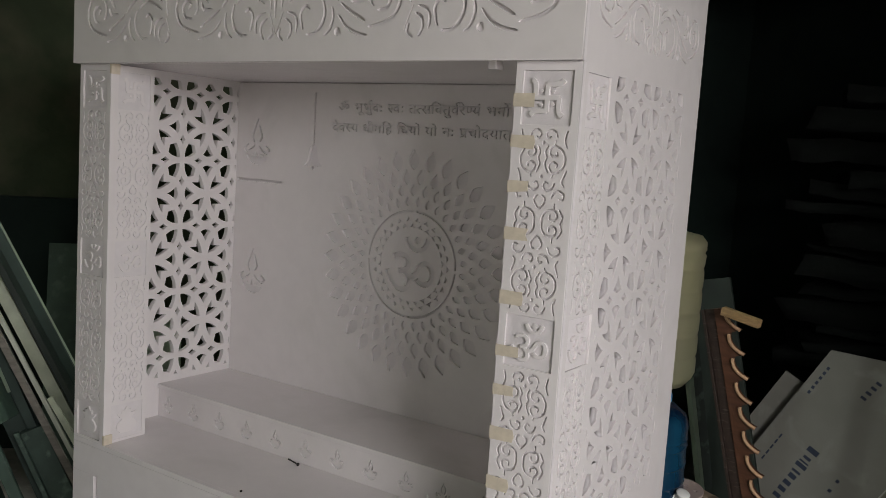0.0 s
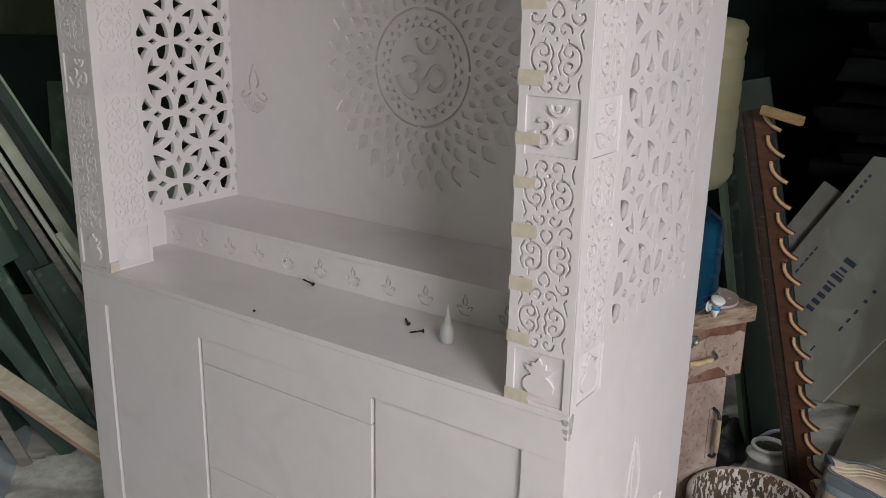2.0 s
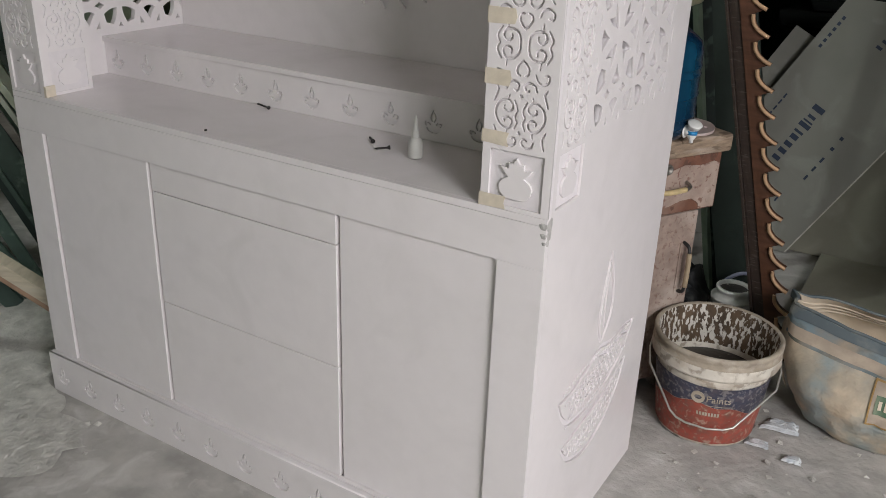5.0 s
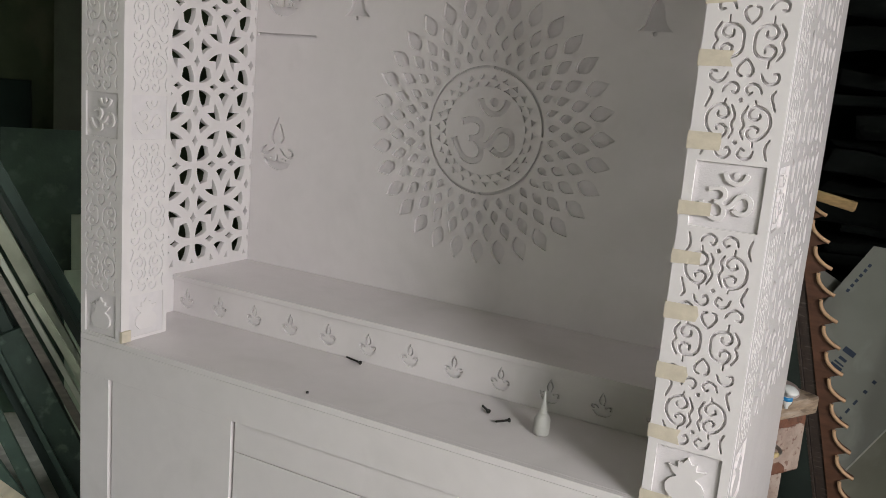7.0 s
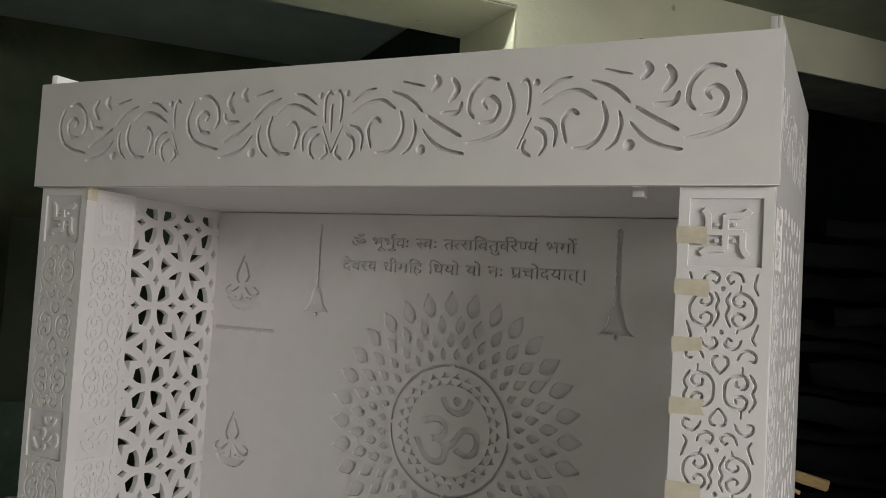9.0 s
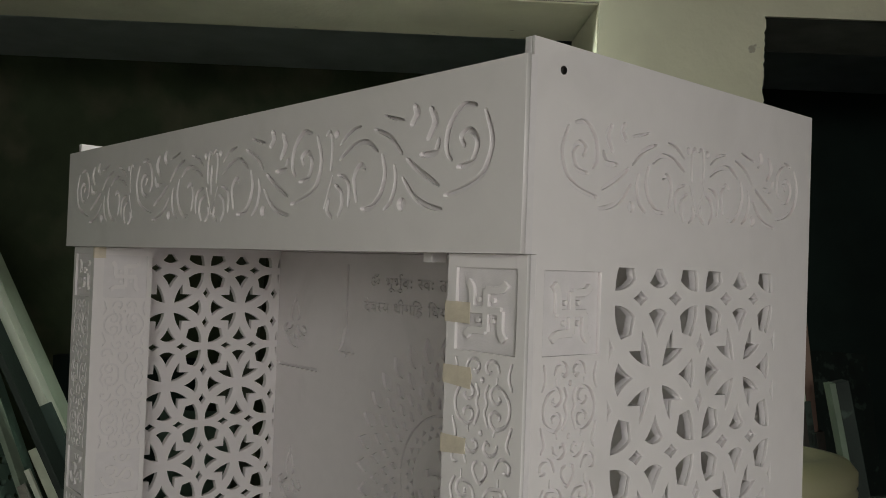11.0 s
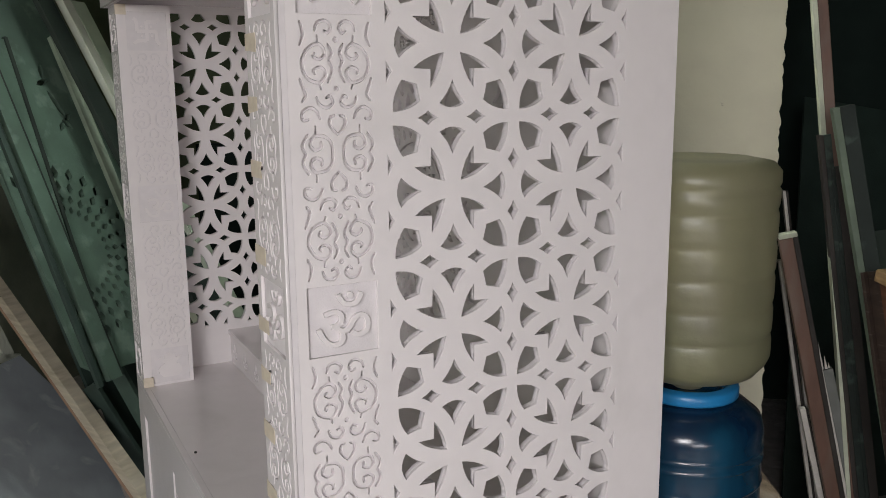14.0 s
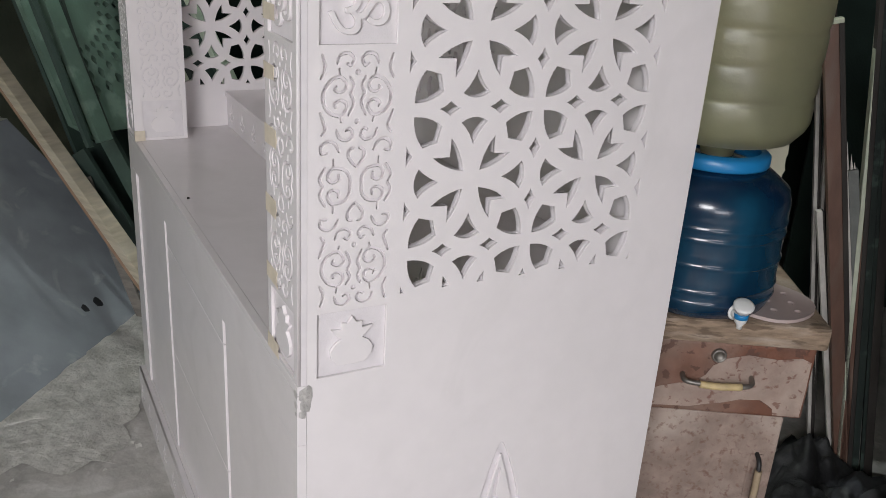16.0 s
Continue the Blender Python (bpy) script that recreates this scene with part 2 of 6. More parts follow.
    def outlines(self, scale=0.001, du=0.0, dv=0.0):
        f, h = self.f, self.step
        f = np.where(np.abs(f) < 1e-4, 1e-4, f)
        neg = f < 0
        code = neg[:-1, :-1] * 1 + neg[:-1, 1:] * 2 + neg[1:, 1:] * 4 + neg[1:, :-1] * 8
        ways = {1: [(3, 0)], 2: [(0, 1)], 3: [(3, 1)], 4: [(1, 2)], 5: [(3, 0), (1, 2)], 6: [(0, 2)], 7: [(3, 2)], 8: [(2, 3)],
                9: [(2, 0)], 10: [(0, 1), (2, 3)], 11: [(2, 1)], 12: [(1, 3)], 13: [(1, 0)], 14: [(0, 3)]}
        follow, place = {}, {}
        for j, i in np.argwhere((code > 0) & (code < 15)).tolist():
            keys = ((i, j, 0), (i + 1, j, 1), (i, j + 1, 0), (i, j, 1))
            for a, b in ways[int(code[j, i])]:
                follow[keys[a]] = keys[b]
                for k in (keys[a], keys[b]):
                    if k not in place:
                        x, y, up = k
                        p, q = f[y, x], f[y + 1, x] if up else f[y, x + 1]
                        s = p / (p - q)
                        place[k] = (self.u[x] + (0 if up else s * h), self.v[y] + (s * h if up else 0))
        out = []
        while follow:
            first, k = follow.popitem()
            line = [place[first]]
            while k != first and k in follow:
                line.append(place[k])
                k = follow.pop(k)
            line = thinned(line, 0.12 * h)
            if len(line) > 3 and area(line) > 0.8:
                out.append([(u * scale + du, v * scale + dv) for u, v in line])
        return out


def thinned(line, slack):
    """The closed line with fewer points, none farther off than slack."""
    def cut(a, b):
        if b - a < 2:
            return []
        p, q = line[a], line[b]
        d = (q[0] - p[0], q[1] - p[1])
        n = math.hypot(*d) or 1e-9
        far = [abs((line[i][0] - p[0]) * d[1] - (line[i][1] - p[1]) * d[0]) / n for i in range(a + 1, b)]
        k = far.index(max(far))
        return cut(a, a + 1 + k) + [a + 1 + k] + cut(a + 1 + k, b) if far[k] > slack else []
    n = len(line)
    keep = [0] + cut(0, n // 3) + [n // 3] + cut(n // 3, 2 * n // 3) + [2 * n // 3] + cut(2 * n // 3, n - 1) + [n - 1]
    return [line[i] for i in dict.fromkeys(keep)]


def spline(points, steps=6):
    """Points along a smooth line through the given ones."""
    p = [points[0], *points, points[-1]]
    out = []
    for a, b, c, d in zip(p, p[1:], p[2:], p[3:]):
        for k in range(steps):
            t = k / steps
            out.append(tuple(0.5 * (2 * b[i] + (c[i] - a[i]) * t + (2 * a[i] - 5 * b[i] + 4 * c[i] - d[i]) * t * t
                                    + (3 * b[i] - a[i] - 3 * c[i] + d[i]) * t ** 3) for i in (0, 1)))
    return out + [tuple(points[-1])]


def glyph(text, size=1.0, shift=(0, 0)):
    """Closed outlines of letters in the built-in font, at that size."""
    cu = bpy.data.curves.new("letters", "FONT")
    cu.body = text
    ob = new("letters", cu)
    bpy.context.view_layer.update()
    out = []
    for sp in ob.to_curve(bpy.context.evaluated_depsgraph_get()).splines:
        bp = list(sp.bezier_points)
        line = []
        for a, b in zip(bp, bp[1:] + bp[:1]):
            for k in range(4):
                t = k / 4
                q = (1 - t) ** 3 * a.co + 3 * t * (1 - t) ** 2 * a.handle_right + 3 * t * t * (1 - t) * b.handle_left + t ** 3 * b.co
                line.append((q[0] * size + shift[0], q[1] * size + shift[1]))
        out.append(line)
    ob.to_curve_clear()
    bpy.data.objects.remove(ob)
    bpy.data.curves.remove(cu)
    return out


def span(lines):
    us, vs = [p[0] for l in lines for p in l], [p[1] for l in lines for p in l]
    return min(us), min(vs), max(us), max(vs)


def fitted(lines, u, v, high):
    """The figure scaled to that height round (u, v)."""
    a, b, c, d = span(lines)
    s = high / (d - b)
    return [[(u + (p - (a + c) / 2) * s, v + (q - (b + d) / 2) * s) for p, q in line] for line in lines]


OM = glyph("\u0950")


def both(points, ou, ov, flip_u=True, flip_v=False):
    for su in (1, -1) if flip_u else (1,):
        for sv in (1, -1) if flip_v else (1,):
            yield [(ou + su * u, ov + sv * v) for u, v in points]


def filigree(r, ou, ov):
    """A field of scrolls 88 mm wide and 300 mm high, alike above and below and on either hand."""
    # volute pair with open sides turned to the middle, and its stalks
    volute = (
        (4.0, [(25, 112), (26.5, 108.5), (20.5, 105.5), (14, 109), (13.5, 116.5), (20.5, 122.3), (31, 118.5), (38, 109), (40, 101), (38, 91), (32, 83.5),
               (20.5, 79.7), (13.5, 86), (13, 93), (19.5, 97), (26.5, 93.5), (25.5, 89.5)]),
        (3.4, [(20.5, 122), (21.5, 131)]), (3.4, [(20.5, 80), (18.5, 73)]),
        (3.6, [(9, 122), (4.8, 112.7), (8, 104), (4.4, 94), (10, 80.5)]),
    )
    hooks = (
        (3.8, [(24, 137), (20.6, 145), (11.4, 147.5), (4.8, 141.5), (8, 134.5), (12.6, 136.5)]),
        (3.6, [(42, 121), (38, 130), (38.3, 137), (41, 146)]), (3.6, [(41, 59.5), (37, 66), (39.5, 74.5), (43, 84)]),
        (3.8, [(24, 63.5), (20.6, 55.3), (11.4, 52), (4.8, 57.5), (8, 65), (12.6, 63)]),
        (3.8, [(20.6, 40), (25, 48.5), (33, 52), (41.5, 47), (41, 38.8), (34.5, 39)]),
    )
    heart = ((3.8, [(0.3, 21.5), (5.5, 27), (9.5, 34), (8.2, 41), (3.4, 43)]),)
    for width, line in volute + hooks + heart:
        for one in both(line, ou, ov, True, True):
            r.stroke(one, width, 0.7)
    # volutes turned outwards at the middle
    for one in both([(20.6, 12.5), (20.6, 7), (27.5, 4.4), (33.4, 9.6), (31.5, 17.5), (26, 20.8), (14, 18.5), (7.6, 10), (6.8, 0)], ou, ov, True, True):
        r.stroke(one, 4.0, 0.9)
    for one in both([(27, 20.5), (27, 31)], ou, ov, True, True):
        r.stroke(one, 3.4, 0.7)
    for one in both([(36.6, 22), (43, 10), (39, 0)], ou, ov, True, True):
        r.stroke(one, 3.6, 0.8)
    for u, v, rad in ((0, 127, 3.0), (0, 73, 3.0)):
        for (p,) in both([(u, v)], ou, ov, True, True):
            r.dot(*p, rad)


def tubes(lines, width):
    """Closed outlines round thick lines, each one a figure of its own."""
    out = []
    for line in lines:
        pts = spline(line) if len(line) > 2 else line
        left, right = [], []
        for k, p in enumerate(pts):
            a, b = pts[max(0, k - 1)], pts[min(len(pts) - 1, k + 1)]
            d = math.hypot(b[0] - a[0], b[1] - a[1]) or 1
            n = (-(b[1] - a[1]) / d * width / 2, (b[0] - a[0]) / d * width / 2)
            left.append((p[0] + n[0], p[1] + n[1]))
            right.append((p[0] - n[0], p[1] - n[1]))
        out.append([left + right[::-1]])
    return out


def sunk_square(r, kind, ou, ov):
    if kind == "om":
        figure = [[line] for line in fitted(OM, ou, ov, 66)[:]]
    elif kind == "pot":
        half = [(0, 34), (6, 25), (13, 26), (13, 17), (27, 19), (18, 8), (13, 4), (22, -1), (28, -10), (26, -21), (17, -30), (0, -31)]
        figure = [[[(ou + u, ov + v) for u, v in half + [(-u, v) for u, v in half[-2:0:-1]]][::-1]]]
    else:
        arm = [[(0, 0), (0, 22)], [(0, 21), (14, 21), (23, 22.5), (29, 28)]]
        lines = [[(ou + u, ov + v) for u, v in turned(line, k * math.pi / 2)] for line in arm for k in range(4)]
        ring = [[(ou + 10.5 * su + 3 * math.cos(k * 0.785), ov + 10.5 * sv + 3 * math.sin(k * 0.785)) for k in range(8)] for su in (1, -1) for sv in (1, -1)]
        figure = tubes(lines, 8.0) + [[line] for line in ring]
    r.sunk(ou - 44.5, ov - 43, ou + 44.5, ov + 43, figure)


def pillar_holes():
    """Engraving of one pillar face, round u = 0, v in metres from the floor."""
    r = Relief(-50, CAB * 1000, 50, HEAD0 * 1000, 0.55)
    for kind, v in (("swastika", 1605), ("om", 1209), ("pot", 810)):
        sunk_square(r, kind, 0, v)
    filigree(r, 0, 1407)
    filigree(r, 0, 1009.5)
    return r.outlines()


def scroll_unit(r, ou, ov, su, s=1.0, last=True):
    """One unit of the running scroll, 300 mm long, from a lotus to a spiral."""
    lotus = (
        (6, 0.4, [(1, -44), (18, -4)]), (5, 0.5, [(2, 46), (9, 50), (15, 38), (15, 14), (13, 2)]),
        (6, 0.5, [(24, -16), (37, -24), (40, -40), (32, -54)]), (6, 0.6, [(11, -34), (8, -46), (19, -55)]),
        (6, 0.3, [(29, -4), (46, -9), (54, -23), (52, -43)]), (6.5, 0.6, [(84, 0), (74, 5), (63, -10), (69, -37)]),
        (7, 0.5, [(116, 14), (122, -8), (114, -31), (97, -45), (79, -46)]), (6.5, 0.3, [(32, 14), (58, 28), (86, 31), (108, 18)]),
    )
    leaves = (
        (5, 0.2, [(32, 31), (52, 45), (74, 50)]), (6, 0.2, [(138, 2), (142, -16), (135, -38), (121, -49)]),
        (6, 0.4, [(100, 44), (130, 32), (152, 12)]), (7, 0.5, [(160, 6), (185, -10), (214, -25)]),
        (6.5, 0.4, [(154, -14), (174, -35), (197, -46), (220, -50)]), (4, 0.3, [(117, 58), (135, 53), (154, 49)]),
    )
    curls = (
        (10, 0.3, [(170, 63), (176, 53), (166, 42)]), (10, 0.3, [(197, 58), (206, 42), (194, 24)]), (8, 0.4, [(213, 23), (206, 9), (183, 9)]),
        (7, 0.5, [(281, 46), (292, 16), (282, -14), (256, -29), (224, -36)]), (7, 0.5, [(268, 52), (248, 54), (229, 36), (225, 12), (233, 0)]),
        (7, 0.6, [(243, -8), (263, -4), (271, 15), (260, 28), (247, 23), (252, 13)]),
    )
    for width, tip, line in lotus + leaves + curls:
        r.stroke([(ou + su * u * s, ov + v * s) for u, v in line], width * s, tip)
    r.dot(ou + su * 24 * s, ov + 45 * s, 5 * s)
    r.dot(ou + su * 153 * s, ov - 43 * s, 7.5 * s)


def lamp_motif(r, ou, ov, s):
    """A small oil lamp: flame, curled lips and bowl. s is millimetres for one unit of a 100 unit wide figure."""
    bold = 10 if s < 1 else 7
    for width, line in ((bold, [(2, 78), (-9, 52), (-13, 34), (-6, 20)]), (bold, [(4, 66), (14, 46), (15, 32), (6, 18)])):
        r.stroke([(ou + u * s, ov + v * s) for u, v in line], width * s, 0.4)
    for line in ([(-18, 4), (-30, 14), (-44, 12), (-46, 1), (-38, -2)], [(18, 6), (30, 16), (44, 14), (48, 3), (40, -2)]):
        r.stroke([(ou + u * s, ov + v * s) for u, v in line], bold * s, 0.7)
    bowl = [(-46, -10), (-22, -18), (0, -21), (20, -18), (48, -8), (38, -26), (20, -36), (-4, -38), (-28, -32)]
    r.figure([[(ou + u * s, ov + v * s) for u, v in spline(bowl + bowl[:1], 3)[:-1]]])


def mantra(r):
    """Two engraved lines of verse. Joined letters are cut at their stems, the flying stroke of r is drawn over the next stem."""
    def line(words, u0, u1, base, size):
        u, gaps = 0.0, []
        todo = []
        for word in words:
            for piece in word:
                cut = None
                if piece[0] == "<":  # a half letter, its stem cut away
                    piece, cut = piece[1], 0.62
                mark = piece[0] in "^/"
                ch = piece[1] if mark else piece
                if mark:
                    todo.append((piece[0], u, None, None))
                    continue
                a, b = glyph(ch), glyph(ch + "\u0964")
                wide = span([b[-1]])[0] - 0.19
                if cut:
                    wide = wide * cut
                todo.append(("g", u, a, u + wide if cut else None))
                u += wide
            u += 0.34
        total = u - 0.34
        k = (u1 - u0) / total
        for kind, at, lines, cut in todo:
            if kind == "g":
                r.figure([[(u0 + (at + p) * k, base + q * size) for p, q in l] for l in lines], u0 + cut * k if cut else None)
            elif kind == "^":
                r.stroke([(u0 + (at + p) * k, base + q * size) for p, q in ((-0.13, 0.62), (-0.24, 0.76), (-0.12, 0.86), (0.0, 0.82))], 0.075 * size, 0.8)
            else:
                r.stroke([(u0 + (at + p) * k, base + q * size) for p, q in ((-0.2, 0.2), (-0.32, 0.08), (-0.46, 0.02))], 0.07 * size, 0.8)
    line(([("\u0950")], ["\u092d", "\u0942", "\u092d", "^r", "\u0941", "\u0935", "\u0903"], ["<\u0938", "\u0935", "\u0903"],
          ["\u0924", "<\u0924", "\u0938", "\u093f", "\u0935", "\u0924", "\u0941", "\u0935", "^r", "\u0930", "\u0947", "<\u0923", "\u092f", "\u0902"],
          ["\u092d", "\u0917", "\u094b", "^r"]), -910, -400, 1600.5, 33)
    line((["\u0926", "\u0947", "\u0935", "<\u0938", "\u092f"], ["\u0927", "\u0940", "\u092e", "\u093f", "\u0939"], ["\u093f", "\u0927", "\u092f", "\u094b"],
          ["\u092f", "\u094b"], ["\u0928", "\u0903"], ["\u092a", "/r", "\u091a", "\u094b", "\u0926", "\u092f", "\u093e", "\u0924", "\u094d", "\u0964"]), -929, -375, 1548.5, 33)


def mandala(r, ou, ov):
    leaf = lambda n, w: bowed([(-n, 0), (0, -w), (n, 0), (0, w)], [0.15, 0.03, 0.03, 0.15], 4)
    for rad, n, w, turn in ((258, 26, 15.5, 0), (216, 19.5, 11.5, 0.5), (184, 15, 9, 0), (156, 12.5, 7.2, 0.5)):
        for k in range(32):
            a = (k + turn) * 2 * math.pi / 32 + 0.03
            r.figure([[(ou + p[0], ov + p[1]) for p in turned([(rad + u, v) for u, v in leaf(n, w)], a)]])
    for k in range(4):
        a = [math.pi / 2 * k - 0.03 + 0.05 + (math.pi / 2 - 0.1) * i / 24 for i in range(25)]
        r.stroke([(ou + 132 * math.cos(x), ov + 132 * math.sin(x)) for x in a], 5.5, 1.0, False)
    for rad, turn, way in ((112, 0, 1), (97, 0.5, -1)):
        for k in range(26):
            a = (k + turn) * 2 * math.pi / 26
            tri = bowed([(rad + 6.5, 0), (rad - 4.5, 9.0), (rad - 4.5, -9.0)], [-0.1, 0.0, -0.1], 3)
            r.figure([[(ou + u, ov + v) for u, v in turned(tri, a)]])
    r.figure(fitted(OM, ou - 2, ov - 1, 142))


def bell(r, ou, top, low, wide):
    """A bell on a chain of seven beads."""
    pitch = (top - low - 60) / 7
    for k in range(7):
        v = top - pitch * (k + 0.5)
        r.figure([[(ou + wide * math.copysign(abs(math.cos(a)) ** 0.7, math.cos(a)), v + 0.56 * pitch * math.sin(a)) for a in np.linspace(0, 6.283, 17)[:-1]]])
    half = [(0, 63), (6, 62), (11, 56), (14, 45), (17, 30), (22, 17), (34, 7)]
    r.figure([[(ou + u, low + v) for u, v in half[::-1] + [(-u, v) for u, v in half[1:]]]][:1])
    r.dot(ou, low + 2, 4.6)


def tall_lamp(r, ou, ov, s):
    """An oil lamp with a tall flame, swept lips and a fringed bowl."""
    for width, line in ((8, [(1, 106), (-9, 83), (-18, 60), (-18, 45), (-11, 34)]), (8, [(6, 88), (16, 65), (20, 50), (11, 37)]),
                        (8, [(-12, 22), (-30, 9), (-48, 6), (-54, 15), (-38, 27)]), (8, [(10, 22), (26, 5), (46, 1), (54, 9), (47, 20), (37, 22)])):
        r.stroke([(ou + u * s, ov + v * s) for u, v in line], width * s, 0.4)
    bowl = [(-49, -4), (-30, -11), (-7, -13), (-5, -10), (0, 10), (5, -10), (8, -13), (28, -14), (47, -15), (36, -28), (16, -36), (-6, -36), (-28, -30), (-42, -18)]
    r.figure([[(ou + u * s, ov + v * s) for u, v in bowl]])
    for u, v in ((-21, -4), (18, -5), (29, -8)):
        r.dot(ou + u * s, ov + v * s, 2.6 * s)


def big_lamp(r):
    """The large oil lamp on the side panel."""
    for width, line in ((9, [(302, 602), (287, 545), (276, 490), (278, 452), (292, 420)]), (9, [(304, 598), (322, 545), (334, 495), (328, 455), (300, 420)]),
                        (5, [(303, 560), (297, 510), (301, 450)]), (8, [(120, 372), (190, 372), (260, 392), (300, 404), (360, 392), (430, 396), (476, 388)]),
                        (6, [(300, 385), (360, 372), (420, 378), (462, 368)]), (8, [(120, 368), (140, 330), (180, 300), (260, 290), (340, 300), (420, 330), (474, 384)]),
                        (7, [(152, 255), (220, 262), (300, 268), (380, 284), (450, 312)]), (8, [(152, 252), (190, 210), (270, 186), (350, 200), (420, 250), (452, 308)])):
        r.stroke(line, width * 1.45, 0.6)
    rng = random.Random(4)
    for k in range(22):
        f = k / 21
        r.dot(150 + 290 * f, 352 + 22 * f + 8 * math.sin(f * 3), 2.6)
        r.dot(170 + 262 * f, 240 + 52 * f - 14 * math.sin(f * 3.1), 2.8)
    for k in range(30):
        f = k / 29
        r.dot(140 + 320 * f, 382 + 10 * f + 10 * math.sin(f * 6), 3.2)
        r.dot(160 + 285 * f, 300 + 40 * f * f - 6 * math.sin(f * 3.1), 3.0)
    for row in range(4):
        for k in range(15):
            f = (k + 0.5 * (row % 2)) / 15
            u, v = 172 + 250 * f, 312 + 13 * row + 22 * f * f
            a = 0.5 + 1.1 * math.sin(3.1 * f) + rng.uniform(-0.5, 0.5)
            r.stroke([(u, v), (u + 6 * math.cos(a), v + 6 * math.sin(a)), (u + 12 * math.cos(a + 0.9), v + 9 * math.sin(a + 0.9))], 5.5, 0.5)
    for k in range(11):
        f = k / 10
        u, v = 192 + 225 * f, 226 + 44 * f - 12 * math.sin(f * 3.1)
        r.stroke([(u - 7, v - 6), (u, v + 7), (u + 8, v - 3)], 6.5, 0.5)
        if 0 < k < 10:
            r.dot(u + 8, v - 16, 4.4)
            r.dot(u - 3, v - 25 + 9 * abs(f - 0.5), 3.4)
# ---- home temple ----



CUT = 0.0046  # depth of the engraving
temple = empty("home_temple", "white carved solid-surface home temple with lattice sides", "home temple")
A = 0.1765  # lattice pitch


def lattice(u0, v0, u1, v1, cu, cv):
    """Hole outlines of the interlaced lattice, cut to a rectangle; (cu, cv) is the heart of one cross."""
    chevron = bowed([(0.055, 0.055), (0.31, 0.17), (0.17, 0.175), (0.17, 0.31)], [0.07, 0, 0, 0.07])
    fan = bowed([(0.235, 0.0), (0.405, -0.11), (0.405, 0.11)], [-0.06, 0.16, -0.06])
    quad = bowed([(0.04, 0.04), (0.265, 0.115), (0.235, 0.235), (0.115, 0.265)], [0.09, 0, 0, 0.09])
    gem = bowed([(0.225, 0.0), (0.31, -0.052), (0.395, 0.0), (0.31, 0.052)], [-0.05, -0.05, -0.05, -0.05], 3)
    out = []
    for i in range(-3, 4):
        for j in range(-6, 7):
            for du, kinds in ((0, (chevron, fan)), (0.5, (quad, gem))):
                for k in range(4):
                    for kind in kinds:
                        ku, kv = sum(p[0] for p in kind) / len(kind), sum(p[1] for p in kind) / len(kind)
                        kind = [(ku + 0.93 * (p - ku), kv + 0.93 * (q - kv)) for p, q in kind]
                        line = [(cu + (i + du + u) * A, cv + (j + du + v) * A) for u, v in turned(kind, k * math.pi / 2)]
                        line = clipped(line, u0, v0, u1, v1)
                        if line and area(line) > 1.2e-5:
                            out.append(line)
    return out


def moved(lines, du=0.0, dv=0.0, flip=False):
    return [[((-u if flip else u) + du, v + dv) for u, v in line] for line in lines]


pierced = lattice(0.131, 0.864, 0.484, 1.654, 0.219, 1.356)
pierced_left = lattice(0.131, 0.864, 0.484, 1.654, 0.206, 1.358)
carved = pillar_holes()

# side panels: an inner sheet, and an engraved skin on the outer face of one and the inner face of the other
relief = Relief(0, 1680, 575, 1840, 0.8)
for su in (1, -1):
    scroll_unit(relief, 290, 1757, su, 0.84)
side_scroll = relief.outlines()
relief = Relief(90, 150, 520, 620, 0.9)
big_lamp(relief)
side_lamp = relief.outlines()
notched = [(D, 0.0), (D, TOP), (0.0, TOP), (0.0, HEAD0), (0.0122, HEAD0), (0.0122, 0.0)]
skin = plate("side_panel", [notched] + pierced + moved(carved, 0.0695) + side_scroll + side_lamp, CUT, SIDE, WHITE, 0.0005)
part("side_panel", skin, WHITE, temple, "white panel engraved and pierced with a lattice")
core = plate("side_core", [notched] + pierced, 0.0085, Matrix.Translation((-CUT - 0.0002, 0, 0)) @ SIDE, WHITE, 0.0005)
core.materials[0] = MILLED_SHADE
part("side_core", core, MILLED_SHADE, temple)
left = plate("side_panel", [notched] + pierced_left, 0.014, Matrix.Translation((-W + 0.014, 0, 0)) @ SIDE, WHITE, 0.0005)
part("side_panel", left, WHITE, temple, "white panel pierced with a lattice")

# back panel
relief = Relief(-1275, 860, -20, 1660, 0.65)
mandala(relief, -652, 1231)
mantra(relief)
tall_lamp(relief, -1201, 1477, 0.88)
tall_lamp(relief, -1201, 1115, 0.88)
bell(relief, -991, 1646, 1446, 3.6)
bell(relief, -316, 1648, 1443, 6.0)
relief.stroke([(-1272, 1401), (-1104, 1401)], 7, 1.0)
back = relief.outlines()
part("back_panel", plate("back_panel", [rect(-W + 0.0145, SHELF_Z - 0.02, -0.0145, 1.6705)] + back, 0.0078, Matrix.Translation((0, BACK, 0)) @ FRONT, WHITE, 0.0005), WHITE, temple,
     "white back panel engraved with a lotus wheel, lamps, bells and verse")
part("back_core", box(-W + 0.0145, BACK + 0.008, 0.02, -0.0145, BACK + 0.014, 1.672), MILLED_SHADE, temple)

